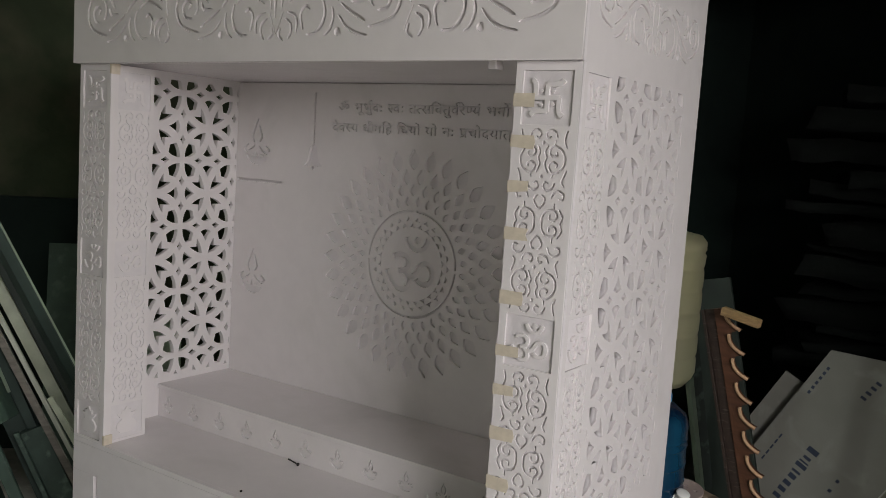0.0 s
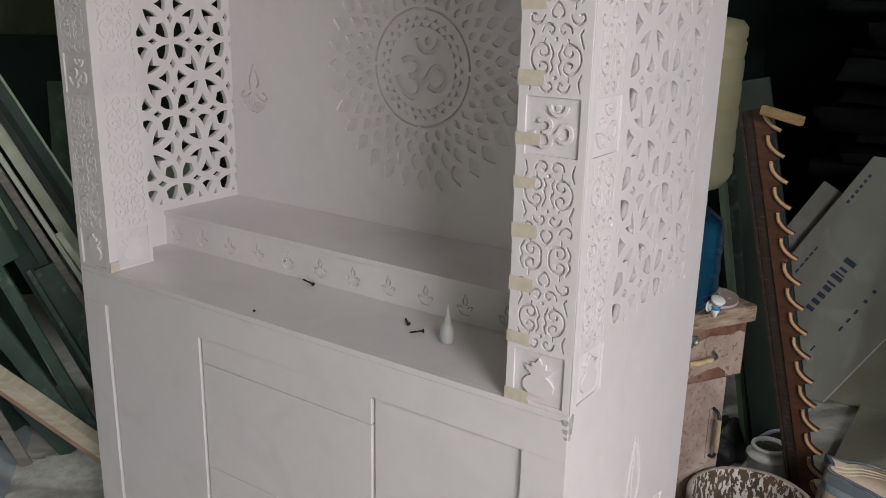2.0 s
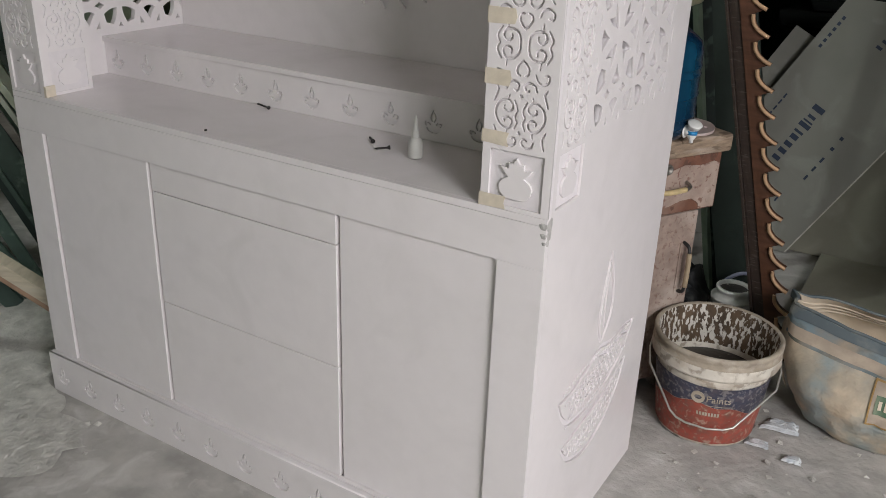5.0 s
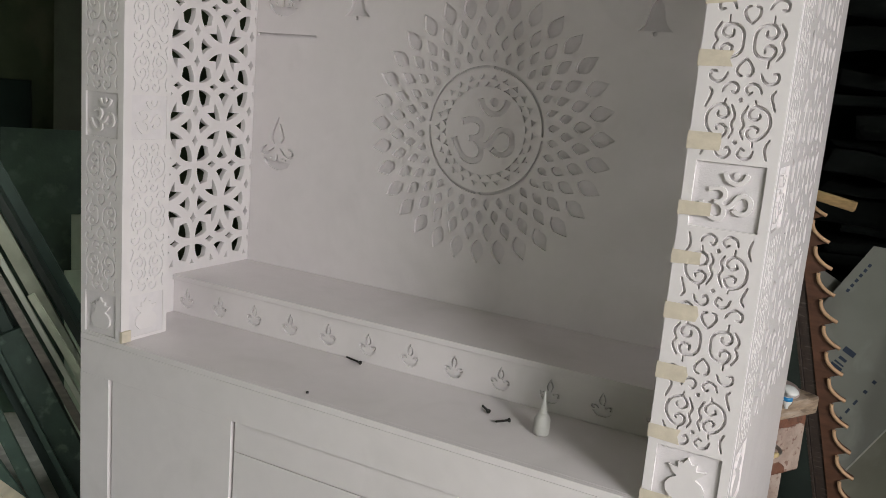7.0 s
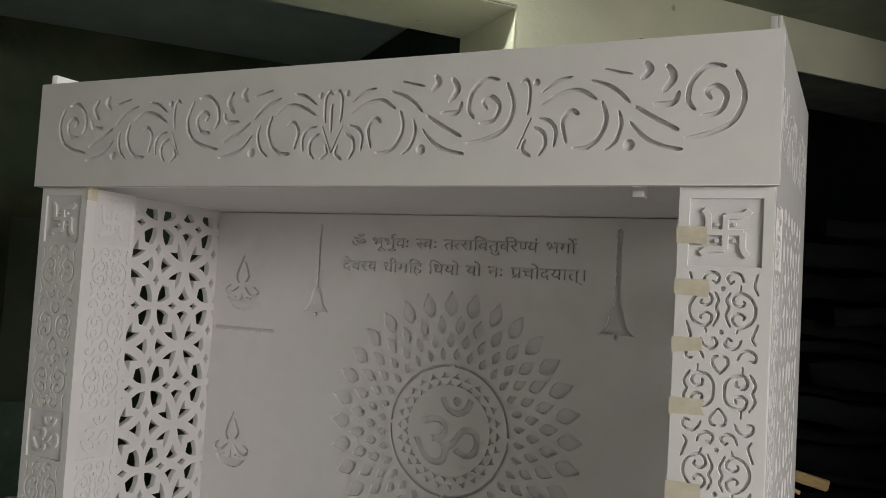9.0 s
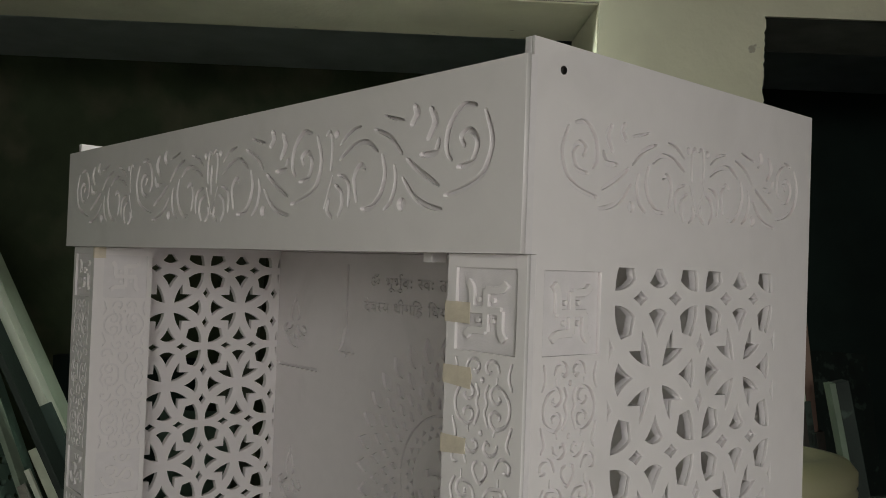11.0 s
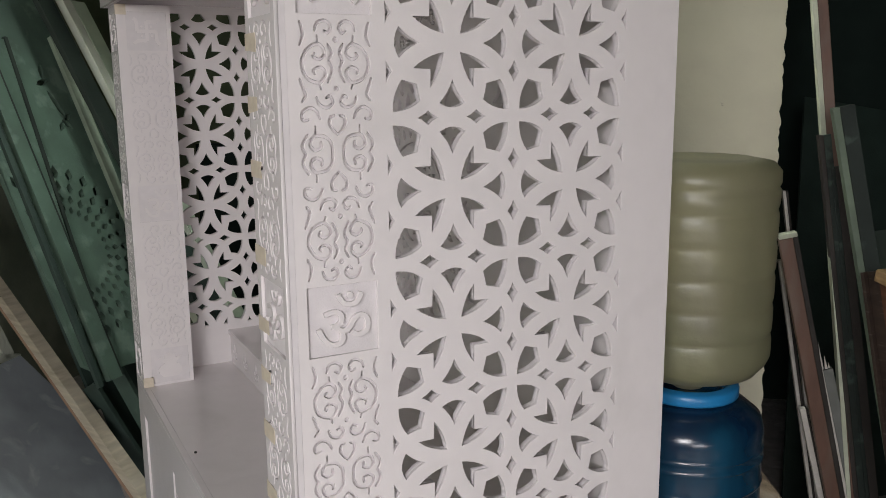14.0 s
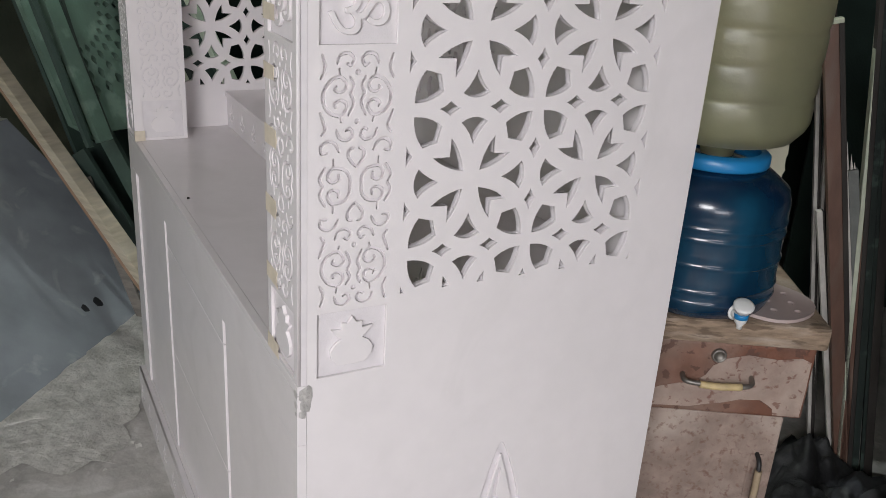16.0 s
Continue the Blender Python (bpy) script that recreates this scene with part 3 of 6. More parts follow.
# header
relief = Relief(-1295, 1690, 0, 1830, 0.8)
for su in (1, -1):
    for k in (0, 1):
        scroll_unit(relief, -645 + su * 307 * k, 1760, su, 1.025 if su > 0 else 1.0)
relief.stroke([(-647, 1790), (-648, 1775), (-647, 1745)], 6, 0.2)
part("header_front", plate("header_front", [rect(-W - 0.005, HEAD0, 0.005, HEAD1)] + relief.outlines(), 0.0065, Matrix.Translation((0, -0.016, 0)) @ FRONT, WHITE, 0.0005), WHITE, temple,
     "white header board engraved with running scrolls")
part("header_core", box(-W - 0.005, -0.0093, HEAD0, 0.005, -0.0005, HEAD1), MILLED_SHADE, temple)
part("inner_ceiling", box(-W + 0.0145, 0.0, 1.672, -0.0145, BACK + 0.014, 1.684), WHITE, temple)
part("ceiling_block", box(-0.183, 0.020, 1.652, -0.167, 0.044, 1.672, 0.002), WHITE, temple)

# pillars
for flip, u in ((False, -0.0575), (True, -W + 0.0575)):
    x0, x1 = (-0.116, -0.0002) if not flip else (-W + 0.0002, -1.179)
    part("pillar_front", plate("pillar_front", [rect(x0, CAB + 0.0005, x1, HEAD0 - 0.0005)] + moved(carved, u), CUT, FRONT, WHITE, 0.0005), WHITE, temple, "white pillar face engraved with scrolls")
    part("pillar_core", box(x0, CUT + 0.0002, CAB + 0.0005, x1, 0.012, HEAD0 - 0.0005), MILLED_SHADE, temple)
for x in (-1.179, -0.116):
    if x < -1:
        part("pillar_return", plate("pillar_return", [rect(0.0, CAB + 0.0005, 0.119, HEAD0 - 0.0005)] + moved(carved, 0.0645), 0.0018, Matrix.Translation((x + 0.0018, 0, 0)) @ SIDE, WHITE), WHITE, temple,
             "white pillar face engraved with scrolls")
        part("pillar_return_core", box(x - 0.008, 0.0125, CAB + 0.0005, x - 0.0002, 0.119, HEAD0 - 0.0005), MILLED_SHADE, temple)
    else:
        part("pillar_return", box(x, 0.0125, CAB + 0.0005, x + 0.012, 0.119, HEAD0 - 0.0005), WHITE, temple)

# cabinet
part("cabinet_top", box(-W + 0.0145, 0.0125, CAB - 0.012, -0.0145, BACK - 0.001, CAB), WHITE, temple)
part("top_edge", box(-W, 0.0, CAB - 0.012, 0.0, 0.0122, CAB, 0.0008), WHITE, temple)
relief = Relief(-1280, 765, -15, 835, 0.5)
for k in range(13):
    lamp_motif(relief, -1239 + 98.2 * k, 790.5, 0.38)
part("step_riser", plate("step_riser", [rect(-W + 0.0145, CAB + 0.0005, -0.0145, SHELF_Z - 0.0125)] + relief.outlines(), 0.005, Matrix.Translation((0, SHELF_Y, 0)) @ FRONT, WHITE), WHITE, temple,
     "white step riser engraved with small lamps")
part("riser_core", box(-W + 0.0145, SHELF_Y + 0.0052, CAB + 0.0005, -0.0145, SHELF_Y + 0.012, SHELF_Z - 0.0125), MILLED_SHADE, temple)
part("step_top", box(-W + 0.0145, SHELF_Y - 0.005, SHELF_Z - 0.012, -0.0145, BACK - 0.001, SHELF_Z, 0.001), WHITE, temple)
DX = (-1.212, -0.886, -0.405, -0.080)
part("cabinet_rail", box(-W + 0.0002, 0.0, 0.676, -0.0002, 0.012, CAB - 0.0125, 0.0005), WHITE, temple)
part("cabinet_rail", box(-W + 0.0002, 0.0, 0.06, -0.0002, 0.012, 0.109), WHITE, temple)
part("cabinet_stile", box(-W + 0.0002, 0.0, 0.1092, DX[0], 0.012, 0.6758), WHITE, temple)
part("cabinet_stile", box(DX[3], 0.0, 0.1092, -0.0002, 0.012, 0.6758), WHITE, temple)
part("cabinet_carcass", box(-W + 0.016, 0.022, 0.06, -0.016, 0.026, CAB - 0.013), WHITE, temple)
G = 0.0018
for name, x0, z0, x1, z1, y in (("cabinet_door", DX[0], 0.109, DX[1], 0.676, 0.0045), ("drawer_front", DX[1], 0.614, DX[2], 0.676, 0.0068), ("drawer_front", DX[1], 0.362, DX[2], 0.614, 0.007),
                                ("drawer_front", DX[1], 0.109, DX[2], 0.362, 0.0072), ("cabinet_door", DX[2], 0.109, DX[3], 0.676, 0.0095)):
    left_gap, right_gap = (3.9 * G, 0.2 * G) if x1 != DX[3] else (3.9 * G, 1.8 * G)
    part(name, box(x0 + left_gap, y, z0 + 0.6 * G, x1 - right_gap, 0.0215, z1 - 0.5 * G, 0.0008), WHITE, temple)
relief = Relief(-1300, 5, 0, 103, 0.5)
for k in range(13):
    lamp_motif(relief, -1254 + 101.2 * k, 43, 0.42)
part("skirting", plate("skirting", [rect(-W - 0.004, 0.0, 0.0, 0.108)] + relief.outlines(), 0.005, Matrix.Translation((0, -0.016, 0)) @ FRONT, WHITE), WHITE, temple, "white skirting engraved with small lamps")
part("skirting_core", box(-W - 0.004, -0.0108, 0.0, 0.0, -0.0005, 0.108), MILLED_SHADE, temple)


# ---- room: its walls stand turned to the temple ----
EX, EY = Vector((0.631, 0.7758, 0)), Vector((-0.7758, 0.631, 0))  # along the pier wall, and away through it
ROOM = Matrix(((EX.x, EY.x, 0, 0), (EX.y, EY.y, 0, 0), (0, 0, 1, 0), (0, 0, 0, 1)))


def at(s, d, z=0.0):
    return ROOM @ Vector((s, d, z))


def room_box(name, s0, d0, z0, s1, d1, z1, mat, label, category, bevel=0.0):
    return structure(name, box(s0, d0, z0, s1, d1, z1, bevel, None, ROOM), mat, label, category)


bm = box(-6.5, -6.5, -0.1, 7.0, 6.0, 0.0)
structure("floor", bm, CONCRETE, "dusty grey concrete workshop floor", "floor")
room_box("wall_left", -2.5, -3.02, 0, -2.35, 3.2, 2.62, PLASTER, "grimy greenish plaster wall", "wall")
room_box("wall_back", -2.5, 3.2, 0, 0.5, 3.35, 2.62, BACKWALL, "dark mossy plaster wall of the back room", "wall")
room_box("wall_back_dark", 0.5, 3.2, 0, 2.75, 3.35, 2.62, DARK, "near-black wall of the unlit back room", "wall")
# added wall that keeps light from passing between the back rooms
room_box("wall_between", 0.42, 1.65, 0, 0.55, 3.19, 2.54, DARK, "dark partition added between the back rooms", "wall")
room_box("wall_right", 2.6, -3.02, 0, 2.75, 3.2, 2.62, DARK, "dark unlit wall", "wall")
room_box("ceiling", -2.349, -3.02, 2.476, 2.599, 1.272, 2.60, PLASTER, "grimy plaster ceiling", "ceiling")
room_box("ceiling_back", -2.35, 1.64, 2.55, 2.6, 3.2, 2.62, BLUEGREY, "low blue-grey ceiling of the back room", "ceiling")
# unseen wall, added to block the lamps from the dark room
structure("wall_partition", box(0.86, 0.90, 0, 0.98, 3.3, 2.475), DARK, "unseen wall added to keep daylight off the dark room", "wall")
rng = random.Random(11)
# wall out of view, its openings cut to suit the lamps
shop = [rect(-2.5, 0, 2.75, 2.62), rect(-1.65, 0.12, -0.80, 2.10), rect(-0.72, 1.45, 0.62, 2.44), rect(0.72, 0.5, 2.2, 1.7)]
structure("wall_front", plate("wall_front", shop, 0.15, Matrix.Translation(at(0, -3.02)) @ ROOM @ FRONT, PLASTER), PLASTER, "unseen shop wall added with three openings for the lamps", "wall")


def ragged(u, v0, v1, n, depth, seed):
    """An edge with fine crumbs and a few larger bites."""
    out = []
    for k in range(n + 1):
        v = v0 + (v1 - v0) * k / n
        bite = max(0.0, noise.noise(Vector((v * 4.2, seed, 0))) - 0.12) * 1.5
        fine = 0.16 * noise.noise(Vector((v * 38, seed, 3))) + 0.10 * rng.random()
        out.append((u - depth * max(0.0, bite + fine), v))
    return out


WALL = Matrix.Translation(at(0, 1.273)) @ ROOM @ FRONT
head = [(-2.35, 2.318), (-2.35, 2.62), (2.6, 2.62), (2.6, 2.318)]
pier = structure("wall_pier", plate("wall_pier", [(head + ragged(0.742, 2.316, 0.0, 150, 0.012, 9) + [(0.333, 0.0), (0.333, 2.316)])[::-1]], 0.35, Matrix.Translation(at(0, 0.012)) @ WALL, BARE), BARE,
                 "bare concrete pier wall with two openings under cream plaster", "wall")
part("plaster_skin", plate("plaster_skin", [(head + ragged(0.748, 2.3, 0.0, 230, 0.045, 2) + [(0.329, 0.0), (0.329, 2.318)])[::-1]], 0.0115, WALL, CREAM), CREAM, pier,
     "cream painted plaster with a crumbling edge")
part("plaster_soffit", box(-2.35, 0.013, 2.312, 0.3285, 0.36, 2.3178, 0, None, Matrix.Translation(at(0, 1.273)) @ ROOM), CREAM, pier)
# darker than the cream soffit: its shade is put into the colour
SOFFIT = material("shaded_grey_soffit", (0.17, 0.185, 0.155), 0.9, grain=0.4, scale=12, stain=0.5, stain_colour=(0.09, 0.10, 0.085), stain_scale=4, bump=0.2)
part("soffit", box(0.77, 0.0, 2.309, 2.6, 0.36, 2.3172, 0, None, Matrix.Translation(at(0, 1.274)) @ ROOM), SOFFIT, pier, "grey soffit darkened for its shade")
part("plaster_jamb", box(0.3275, 0.013, 0.0, 0.3325, 0.36, 2.311, 0, None, Matrix.Translation(at(0, 1.273)) @ ROOM), CREAM, pier)


def tube(points, r, closed=False, sides=6, smooth=True):
    """A round tube along points, as a bmesh."""
    pts = [Vector(p) for p in points]
    if smooth and len(pts) > 2:
        out = []
        ext = [pts[0], *pts, pts[-1]]
        for a, b, c, d in zip(ext, ext[1:], ext[2:], ext[3:]):
            for k in range(5):
                t = k / 5
                out.append(0.5 * (2 * b + (c - a) * t + (2 * a - 5 * b + 4 * c - d) * t * t + (3 * b - a - 3 * c + d) * t ** 3))
        pts = out + [pts[-1]]
    bm = bmesh.new()
    rings = []
    side = Vector((0, 0, 1))
    for k, p in enumerate(pts):
        way = (pts[min(k + 1, len(pts) - 1)] - pts[max(k - 1, 0)]).normalized()
        if abs(way.dot(side)) > 0.95:
            side = Vector((1, 0, 0))
        a = way.cross(side).normalized()
        b = way.cross(a)
        side = -b if b.dot(side) < 0 else b
        rings.append([bm.verts.new(p + r * (math.cos(t) * a + math.sin(t) * b)) for t in (2 * math.pi * i / sides for i in range(sides))])
    for one, two in zip(rings, rings[1:]):
        for i in range(sides):
            bm.faces.new((one[i], one[(i + 1) % sides], two[(i + 1) % sides], two[i])).smooth = True
    for ring in (rings[0][::-1], rings[-1]):
        bm.faces.new(ring)
    bmesh.ops.recalc_face_normals(bm, faces=bm.faces)
    return bm


def lathe(profile, seg=40, m=None, wobble=0.0):
    """A turned body from (radius, height) pairs."""
    bm = bmesh.new()
    rings = []
    for r, z in profile:
        if r < 1e-5:
            rings.append([bm.verts.new((0, 0, z))])
            continue
        rings.append([bm.verts.new((r * (1 + wobble * math.sin(3 * a + 9 * z)) * math.cos(a), r * (1 + wobble * math.cos(2 * a + 7 * z)) * math.sin(a), z))
                      for a in (2 * math.pi * i / seg for i in range(seg))])
    for one, two in zip(rings, rings[1:]):
        for i in range(seg):
            j = (i + 1) % seg
            if len(one) == 1 and len(two) == 1:
                continue
            if len(one) == 1:
                f = bm.faces.new((one[0], two[j], two[i]))
            elif len(two) == 1:
                f = bm.faces.new((one[i], one[j], two[0]))
            else:
                f = bm.faces.new((one[i], one[j], two[j], two[i]))
            f.smooth = True
    bmesh.ops.recalc_face_normals(bm, faces=bm.faces)
    if m is not None:
        bmesh.ops.transform(bm, matrix=m, verts=bm.verts)
    return bm


BLACK_WIRE = material("black_cable", (0.02, 0.02, 0.02), 0.5)
thing("wall_cable", tube([at(-0.86, 1.262, 2.44), at(-0.78, 1.262, 2.38), at(-0.66, 1.262, 2.352), at(-0.5, 1.262, 2.362), at(-0.42, 1.262, 2.385), at(-0.40, 1.262, 2.43)], 0.003), BLACK_WIRE,
      "thin loose cable hanging on the cream wall", "cable")

# tube light out of view, added to overexpose the wall over the opening
added_tube_light = empty("added_tube_light", "tube light added out of view to brighten the wall above the opening", "tube light")
part("batten", box(-0.85, 1.232, 2.415, 0.12, 1.272, 2.462, 0.004, None, ROOM), WHITE, added_tube_light)
GLOW = bpy.data.materials.new("tube_glow")
GLOW.use_nodes = True
GLOW.node_tree.nodes["Principled BSDF"].inputs["Emission Color"].default_value = (0.92, 1.0, 0.97, 1)
GLOW.node_tree.nodes["Principled BSDF"].inputs["Emission Strength"].default_value = 260
part("tube", tube([at(-0.83, 1.215, 2.428), at(0.10, 1.215, 2.428)], 0.014, sides=10), GLOW, added_tube_light)


# ---- stock leaning on the left wall ----
def stick(name, foot, top, across, wide, thick, mat, label, category="board", group="", bevel=0.0015):
    """A straight board from foot to top; across is the way of its width."""
    foot, top = Vector(foot), Vector(top)
    a = (top - foot).normalized()
    w = Vector(across)
    w = (w - a * w.dot(a)).normalized()
    m = Matrix((a, w, a.cross(w))).transposed().to_4x4()
    m.translation = foot
    return thing(name, box(0, 0, 0, (top - foot).length, wide, thick, bevel, None, m), mat, label, category, group)


PALE_FACE = material("pale_green_moulding", (0.44, 0.52, 0.40), 0.6, grain=0.15, scale=18, stain=0.4, stain_colour=(0.30, 0.36, 0.27), stain_scale=6, bump=0.12)
NEAR_BLACK = material("near_black_board", (0.016, 0.026, 0.020), 0.6, grain=0.4, scale=9, bump=0.1, stain=0.4, stain_colour=(0.035, 0.05, 0.04), stain_scale=4)
PALE_GREEN = material("pale_green_edge", (0.30, 0.37, 0.28), 0.65, grain=0.3, scale=16, stain=0.5, stain_colour=(0.16, 0.20, 0.15), stain_scale=6, bump=0.12)
LIGHT = material("whitish_moulding", (0.64, 0.67, 0.57), 0.6, grain=0.12, scale=20, stain=0.4, stain_colour=(0.45, 0.47, 0.38), stain_scale=7, bump=0.15, wear=0.4, wear_colour=(0.4, 0.42, 0.34), wear_scale=18, wear_from=0.6, wear_sharp=0.05, stretch=(1, 1, 0.3))
# the first, near-black strip stands in for the shade of a gap
for off, wide, high, thick, mat, label in ((0.0, 0.080, 1.80, 0.018, NEAR_BLACK, "long black strip standing in for the dark gap by the mouldings"),
                                           (0.135, 0.046, 1.85, 0.026, LIGHT, "long whitish moulded strip leaning over green boards"),
                                           (0.183, 0.075, 1.76, 0.032, PALE_FACE, "long pale green moulded strip leaning over green boards")):
    way = at(0.0, 1.0, 0.0) * off
    stick("leaning_moulding", at(-0.527, 1.534, 0.004) + way, at(-0.527 - 0.5 * high, 1.534 + 0.018 * high, high) + way, at(0.0, 1.0, 0.0), wide, thick, mat,
          label, "moulding", "boards leaning on the left")


def lean_sheet(sf, df, high, wide, thick, mat, label, run, drift, holes=()):
    """A sheet leaning toward the left wall; a pierced one, with holes in metres across and along it, ends above the boards that it rests on."""
    f, t = at(sf, df, 0.004), at(sf - run * high, df + drift * high, high)
    a = (t - f).normalized()
    w = at(0.15, 1.0)
    w = (w - a * w.dot(a)).normalized()
    m = Matrix((w, a, w.cross(a))).transposed().to_4x4()
    m.translation = f
    ob = thing("leaning_sheet", plate("leaning_sheet", [[(0.05, 0.70), (wide, 0.66), (wide, (t - f).length), (0, (t - f).length), (0, 0.74)] if holes else rect(0, 0, wide, (t - f).length)] + list(holes), thick, m, mat), mat, label, "sheet", "boards leaning on the left")
    return ob


petals = []
for rad, n_, w_ in ((0.225, 0.019, 0.0125), (0.185, 0.016, 0.0105), (0.150, 0.0135, 0.009), (0.120, 0.0115, 0.0075)):
    for k in range(30):
        q = turned([(rad + u, v) for u, v in bowed([(-n_, 0), (0, -w_), (n_, 0), (0, w_)], [0.1, 0, 0, 0.1], 3)], (k + 0.5 * (rad * 31 % 1 > 0.5)) * math.pi / 15)
        q = [(0.14 + 1.16 * u, 1.07 + 1.16 * v) for u, v in q]
        if min(u for u, v in q) > 0.008:
            petals.append(q)
for u, v, long, way in ((0.320, 1.545, 0.050, 1.9), (0.330, 1.475, 0.022, 2.4), (0.305, 1.470, 0.020, 0.9), (0.345, 1.500, 0.020, 0.6), (0.300, 1.62, 0.03, 0.3), (0.315, 1.66, 0.03, 1.2)):
    petals.append([(u + p, v + q) for p, q in turned(bowed([(-long, 0), (0, -0.009), (long, 0), (0, 0.009)], [0.1, 0.05, 0.05, 0.1], 4), way)])
lean_sheet(-0.845, 1.203, 1.97, 0.50, 0.016, GREEN, "dusty green sheet pierced with a wheel of petals", 0.42, 0.06, petals)


def on_stack(w0, a0, w1, a1, wide, thick, off, mat, label, ground=0.64):
    """A strip lying on the pierced sheet, by two places on its edge across and up the sheet."""
    foot = at(-0.80, 1.50, 0.004)
    up_ = (at(-0.42, 0.06, 1.0)).normalized()
    over = at(0.15, 1.0)
    over = (over - up_ * over.dot(up_)).normalized()
    out_ = up_.cross(over)
    out_ = out_ if out_.dot(at(1, 0)) > 0 else -out_
    p, q = foot + over * w0 + up_ * a0 + out_ * off, foot + over * w1 + up_ * a1 + out_ * off
    way = (q - p).normalized()
    low = p - way * ((p.z - ground) / way.z)
    return stick("leaning_strip", low, q, over, wide, thick, mat, label, "strip", "boards leaning on the left")


on_stack(-0.281, 0.793, -0.168, 1.76, 0.062, 0.018, 0.022, GREEN, "dusty green strip lying on the pierced sheet")
on_stack(-0.281, 0.613, -0.250, 1.78, 0.052, 0.018, 0.048, GREEN, "dusty green strip lying on the pierced sheet")
on_stack(-0.340, 0.613, -0.300, 1.70, 0.020, 0.012, 0.060, GREEN_DARK, "thin dark green strip lying on the sheets")
# groove shadows, put in as two narrow black strips
on_stack(-0.218, 0.793, -0.105, 1.76, 0.013, 0.016, 0.026, NEAR_BLACK, "narrow black strip for the shadow gap between the green strips")
on_stack(-0.228, 0.613, -0.197, 1.78, 0.011, 0.016, 0.043, NEAR_BLACK, "narrow black strip for the shadow gap between the green strips")
on_stack(0.084, 1.279, 0.088, 1.77, 0.040, 0.016, 0.024, PALE_GREEN, "pale green strip lying on the pierced sheet", 0.70)
lean_sheet(-1.14, 1.52, 1.70, 0.5, 0.014, GREEN_DARK, "dark green sheet leaning on the wall", 0.38, 0.04)
DRAB = material("grey_weathered_lath", (0.26, 0.235, 0.205), 0.75, grain=0.4, scale=16, stretch=(1, 1, 4), stain=0.6, stain_colour=(0.14, 0.13, 0.115), stain_scale=8, bump=0.2)
STACK_GREEN = material("worn_dark_green_board", (0.062, 0.105, 0.082), 0.6, grain=0.35, scale=12, stain=0.6, stain_colour=(0.035, 0.055, 0.047), stain_scale=6, bump=0.15, wear=0.5, wear_colour=(0.18, 0.25, 0.205), wear_scale=22, wear_from=0.57, wear_sharp=0.10)
STACK = (
    ((-1.05, 0.98), (-0.90, 0.68), 1.62, 0.055, 0.02, 0.25, GREEN_DARK, "dark green board in the leaning stack", "board"),
    ((-1.06, 0.92), (-0.89, 0.57), 1.58, 0.036, 0.02, 0.20, PALE, "speckled pale strip in the leaning stack", "strip"),
    ((-0.946, 0.700), (-0.825, 0.475), 1.50, 0.018, 0.012, 0.00, PALE, "short yellowish strip end in the leaning stack", "strip"),
    ((-1.06, 0.87), (-0.90, 0.54), 1.56, 0.014, 0.012, 0.20, LIGHT, "thin whitish strip in the leaning stack", "strip"),
    ((-1.07, 0.83), (-0.96, 0.60), 1.54, 0.020, 0.015, 0.20, DRAB, "thin grey weathered lath in the leaning stack", "lath"),
    ((-1.08, 0.75), (-1.02, 0.60), 1.60, 0.028, 0.02, 0.20, GREEN_DARK, "narrow dark green board in the leaning stack", "board"),
    ((-1.09, 0.59), (-0.92, 0.18), 1.64, 0.110, 0.02, 0.30, GREEN_DARK, "wide dark green board in the leaning stack", "board"),
    ((-1.03, 0.57), (-0.90, 0.27), 1.57, 0.070, 0.04, 0.00, STACK_GREEN, "short green channel in the leaning stack", "channel"),
    ((-1.04, 0.57), (-0.91, 0.27), 1.545, 0.014, 0.02, 0.01, STACK_GREEN, "thin green lip of a channel in the stack", "strip"),
    ((-1.11, 0.54), (-0.91, 0.04), 1.53, 0.034, 0.02, 0.35, STACK_GREEN, "worn green board in the leaning stack", "board"),
    ((-1.13, 0.37), (-1.00, 0.13), 1.50, 0.050, 0.02, 0.35, STACK_GREEN, "worn green board in the leaning stack", "board"),
    ((-1.12, 0.22), (-0.96, -0.03), 1.46, 0.050, 0.02, 0.35, GREEN_DARK, "dark green board low in the stack", "board"),
    ((-1.16, 0.17), (-1.07, -0.06), 1.43, 0.035, 0.012, 0.30, DRAB, "grey weathered board low in the stack", "board"),
)
# boards lying over one another, each by two places on its lower edge
for (s0, z0), (s1, z1), d0, wide, thick, reach, mat, label, category in STACK:
    p, q = Vector((s0, z0)), Vector((s1, z1))
    way = (p - q).normalized()
    foot = q - way * ((q.y - 0.006) / way.y)
    top = p + way * reach
    stick("leaning_" + category, at(foot.x, d0, 0.006), at(top.x, d0 + 0.02, top.y), at(way.y, 0.0, -way.x), wide, thick, mat, label, category, "boards leaning on the left")
batten = empty("wooden_batten", "long pale wooden batten laid across the green boards", "batten")
b0, b1 = Vector((-1.270, 0.195, 0.02)), Vector((-2.90, -0.465, 1.045))
ba = (b1 - b0).normalized()
bw = Vector((0.4, -0.9, 0.1))
bw = (bw - ba * bw.dot(ba)).normalized()
BT = Matrix((ba, bw, ba.cross(bw))).transposed().to_4x4()
BT.translation = b0
TAN = material("reddish_sawn_edge", (0.42, 0.27, 0.18), 0.75, grain=0.35, scale=14, stain=0.5, stain_colour=(0.32, 0.22, 0.15), stain_scale=8, bump=0.15)
part("face", box(0, 0, 0.0135, (b1 - b0).length, 0.046, 0.048, 0.0015, None, BT), WOOD, batten)
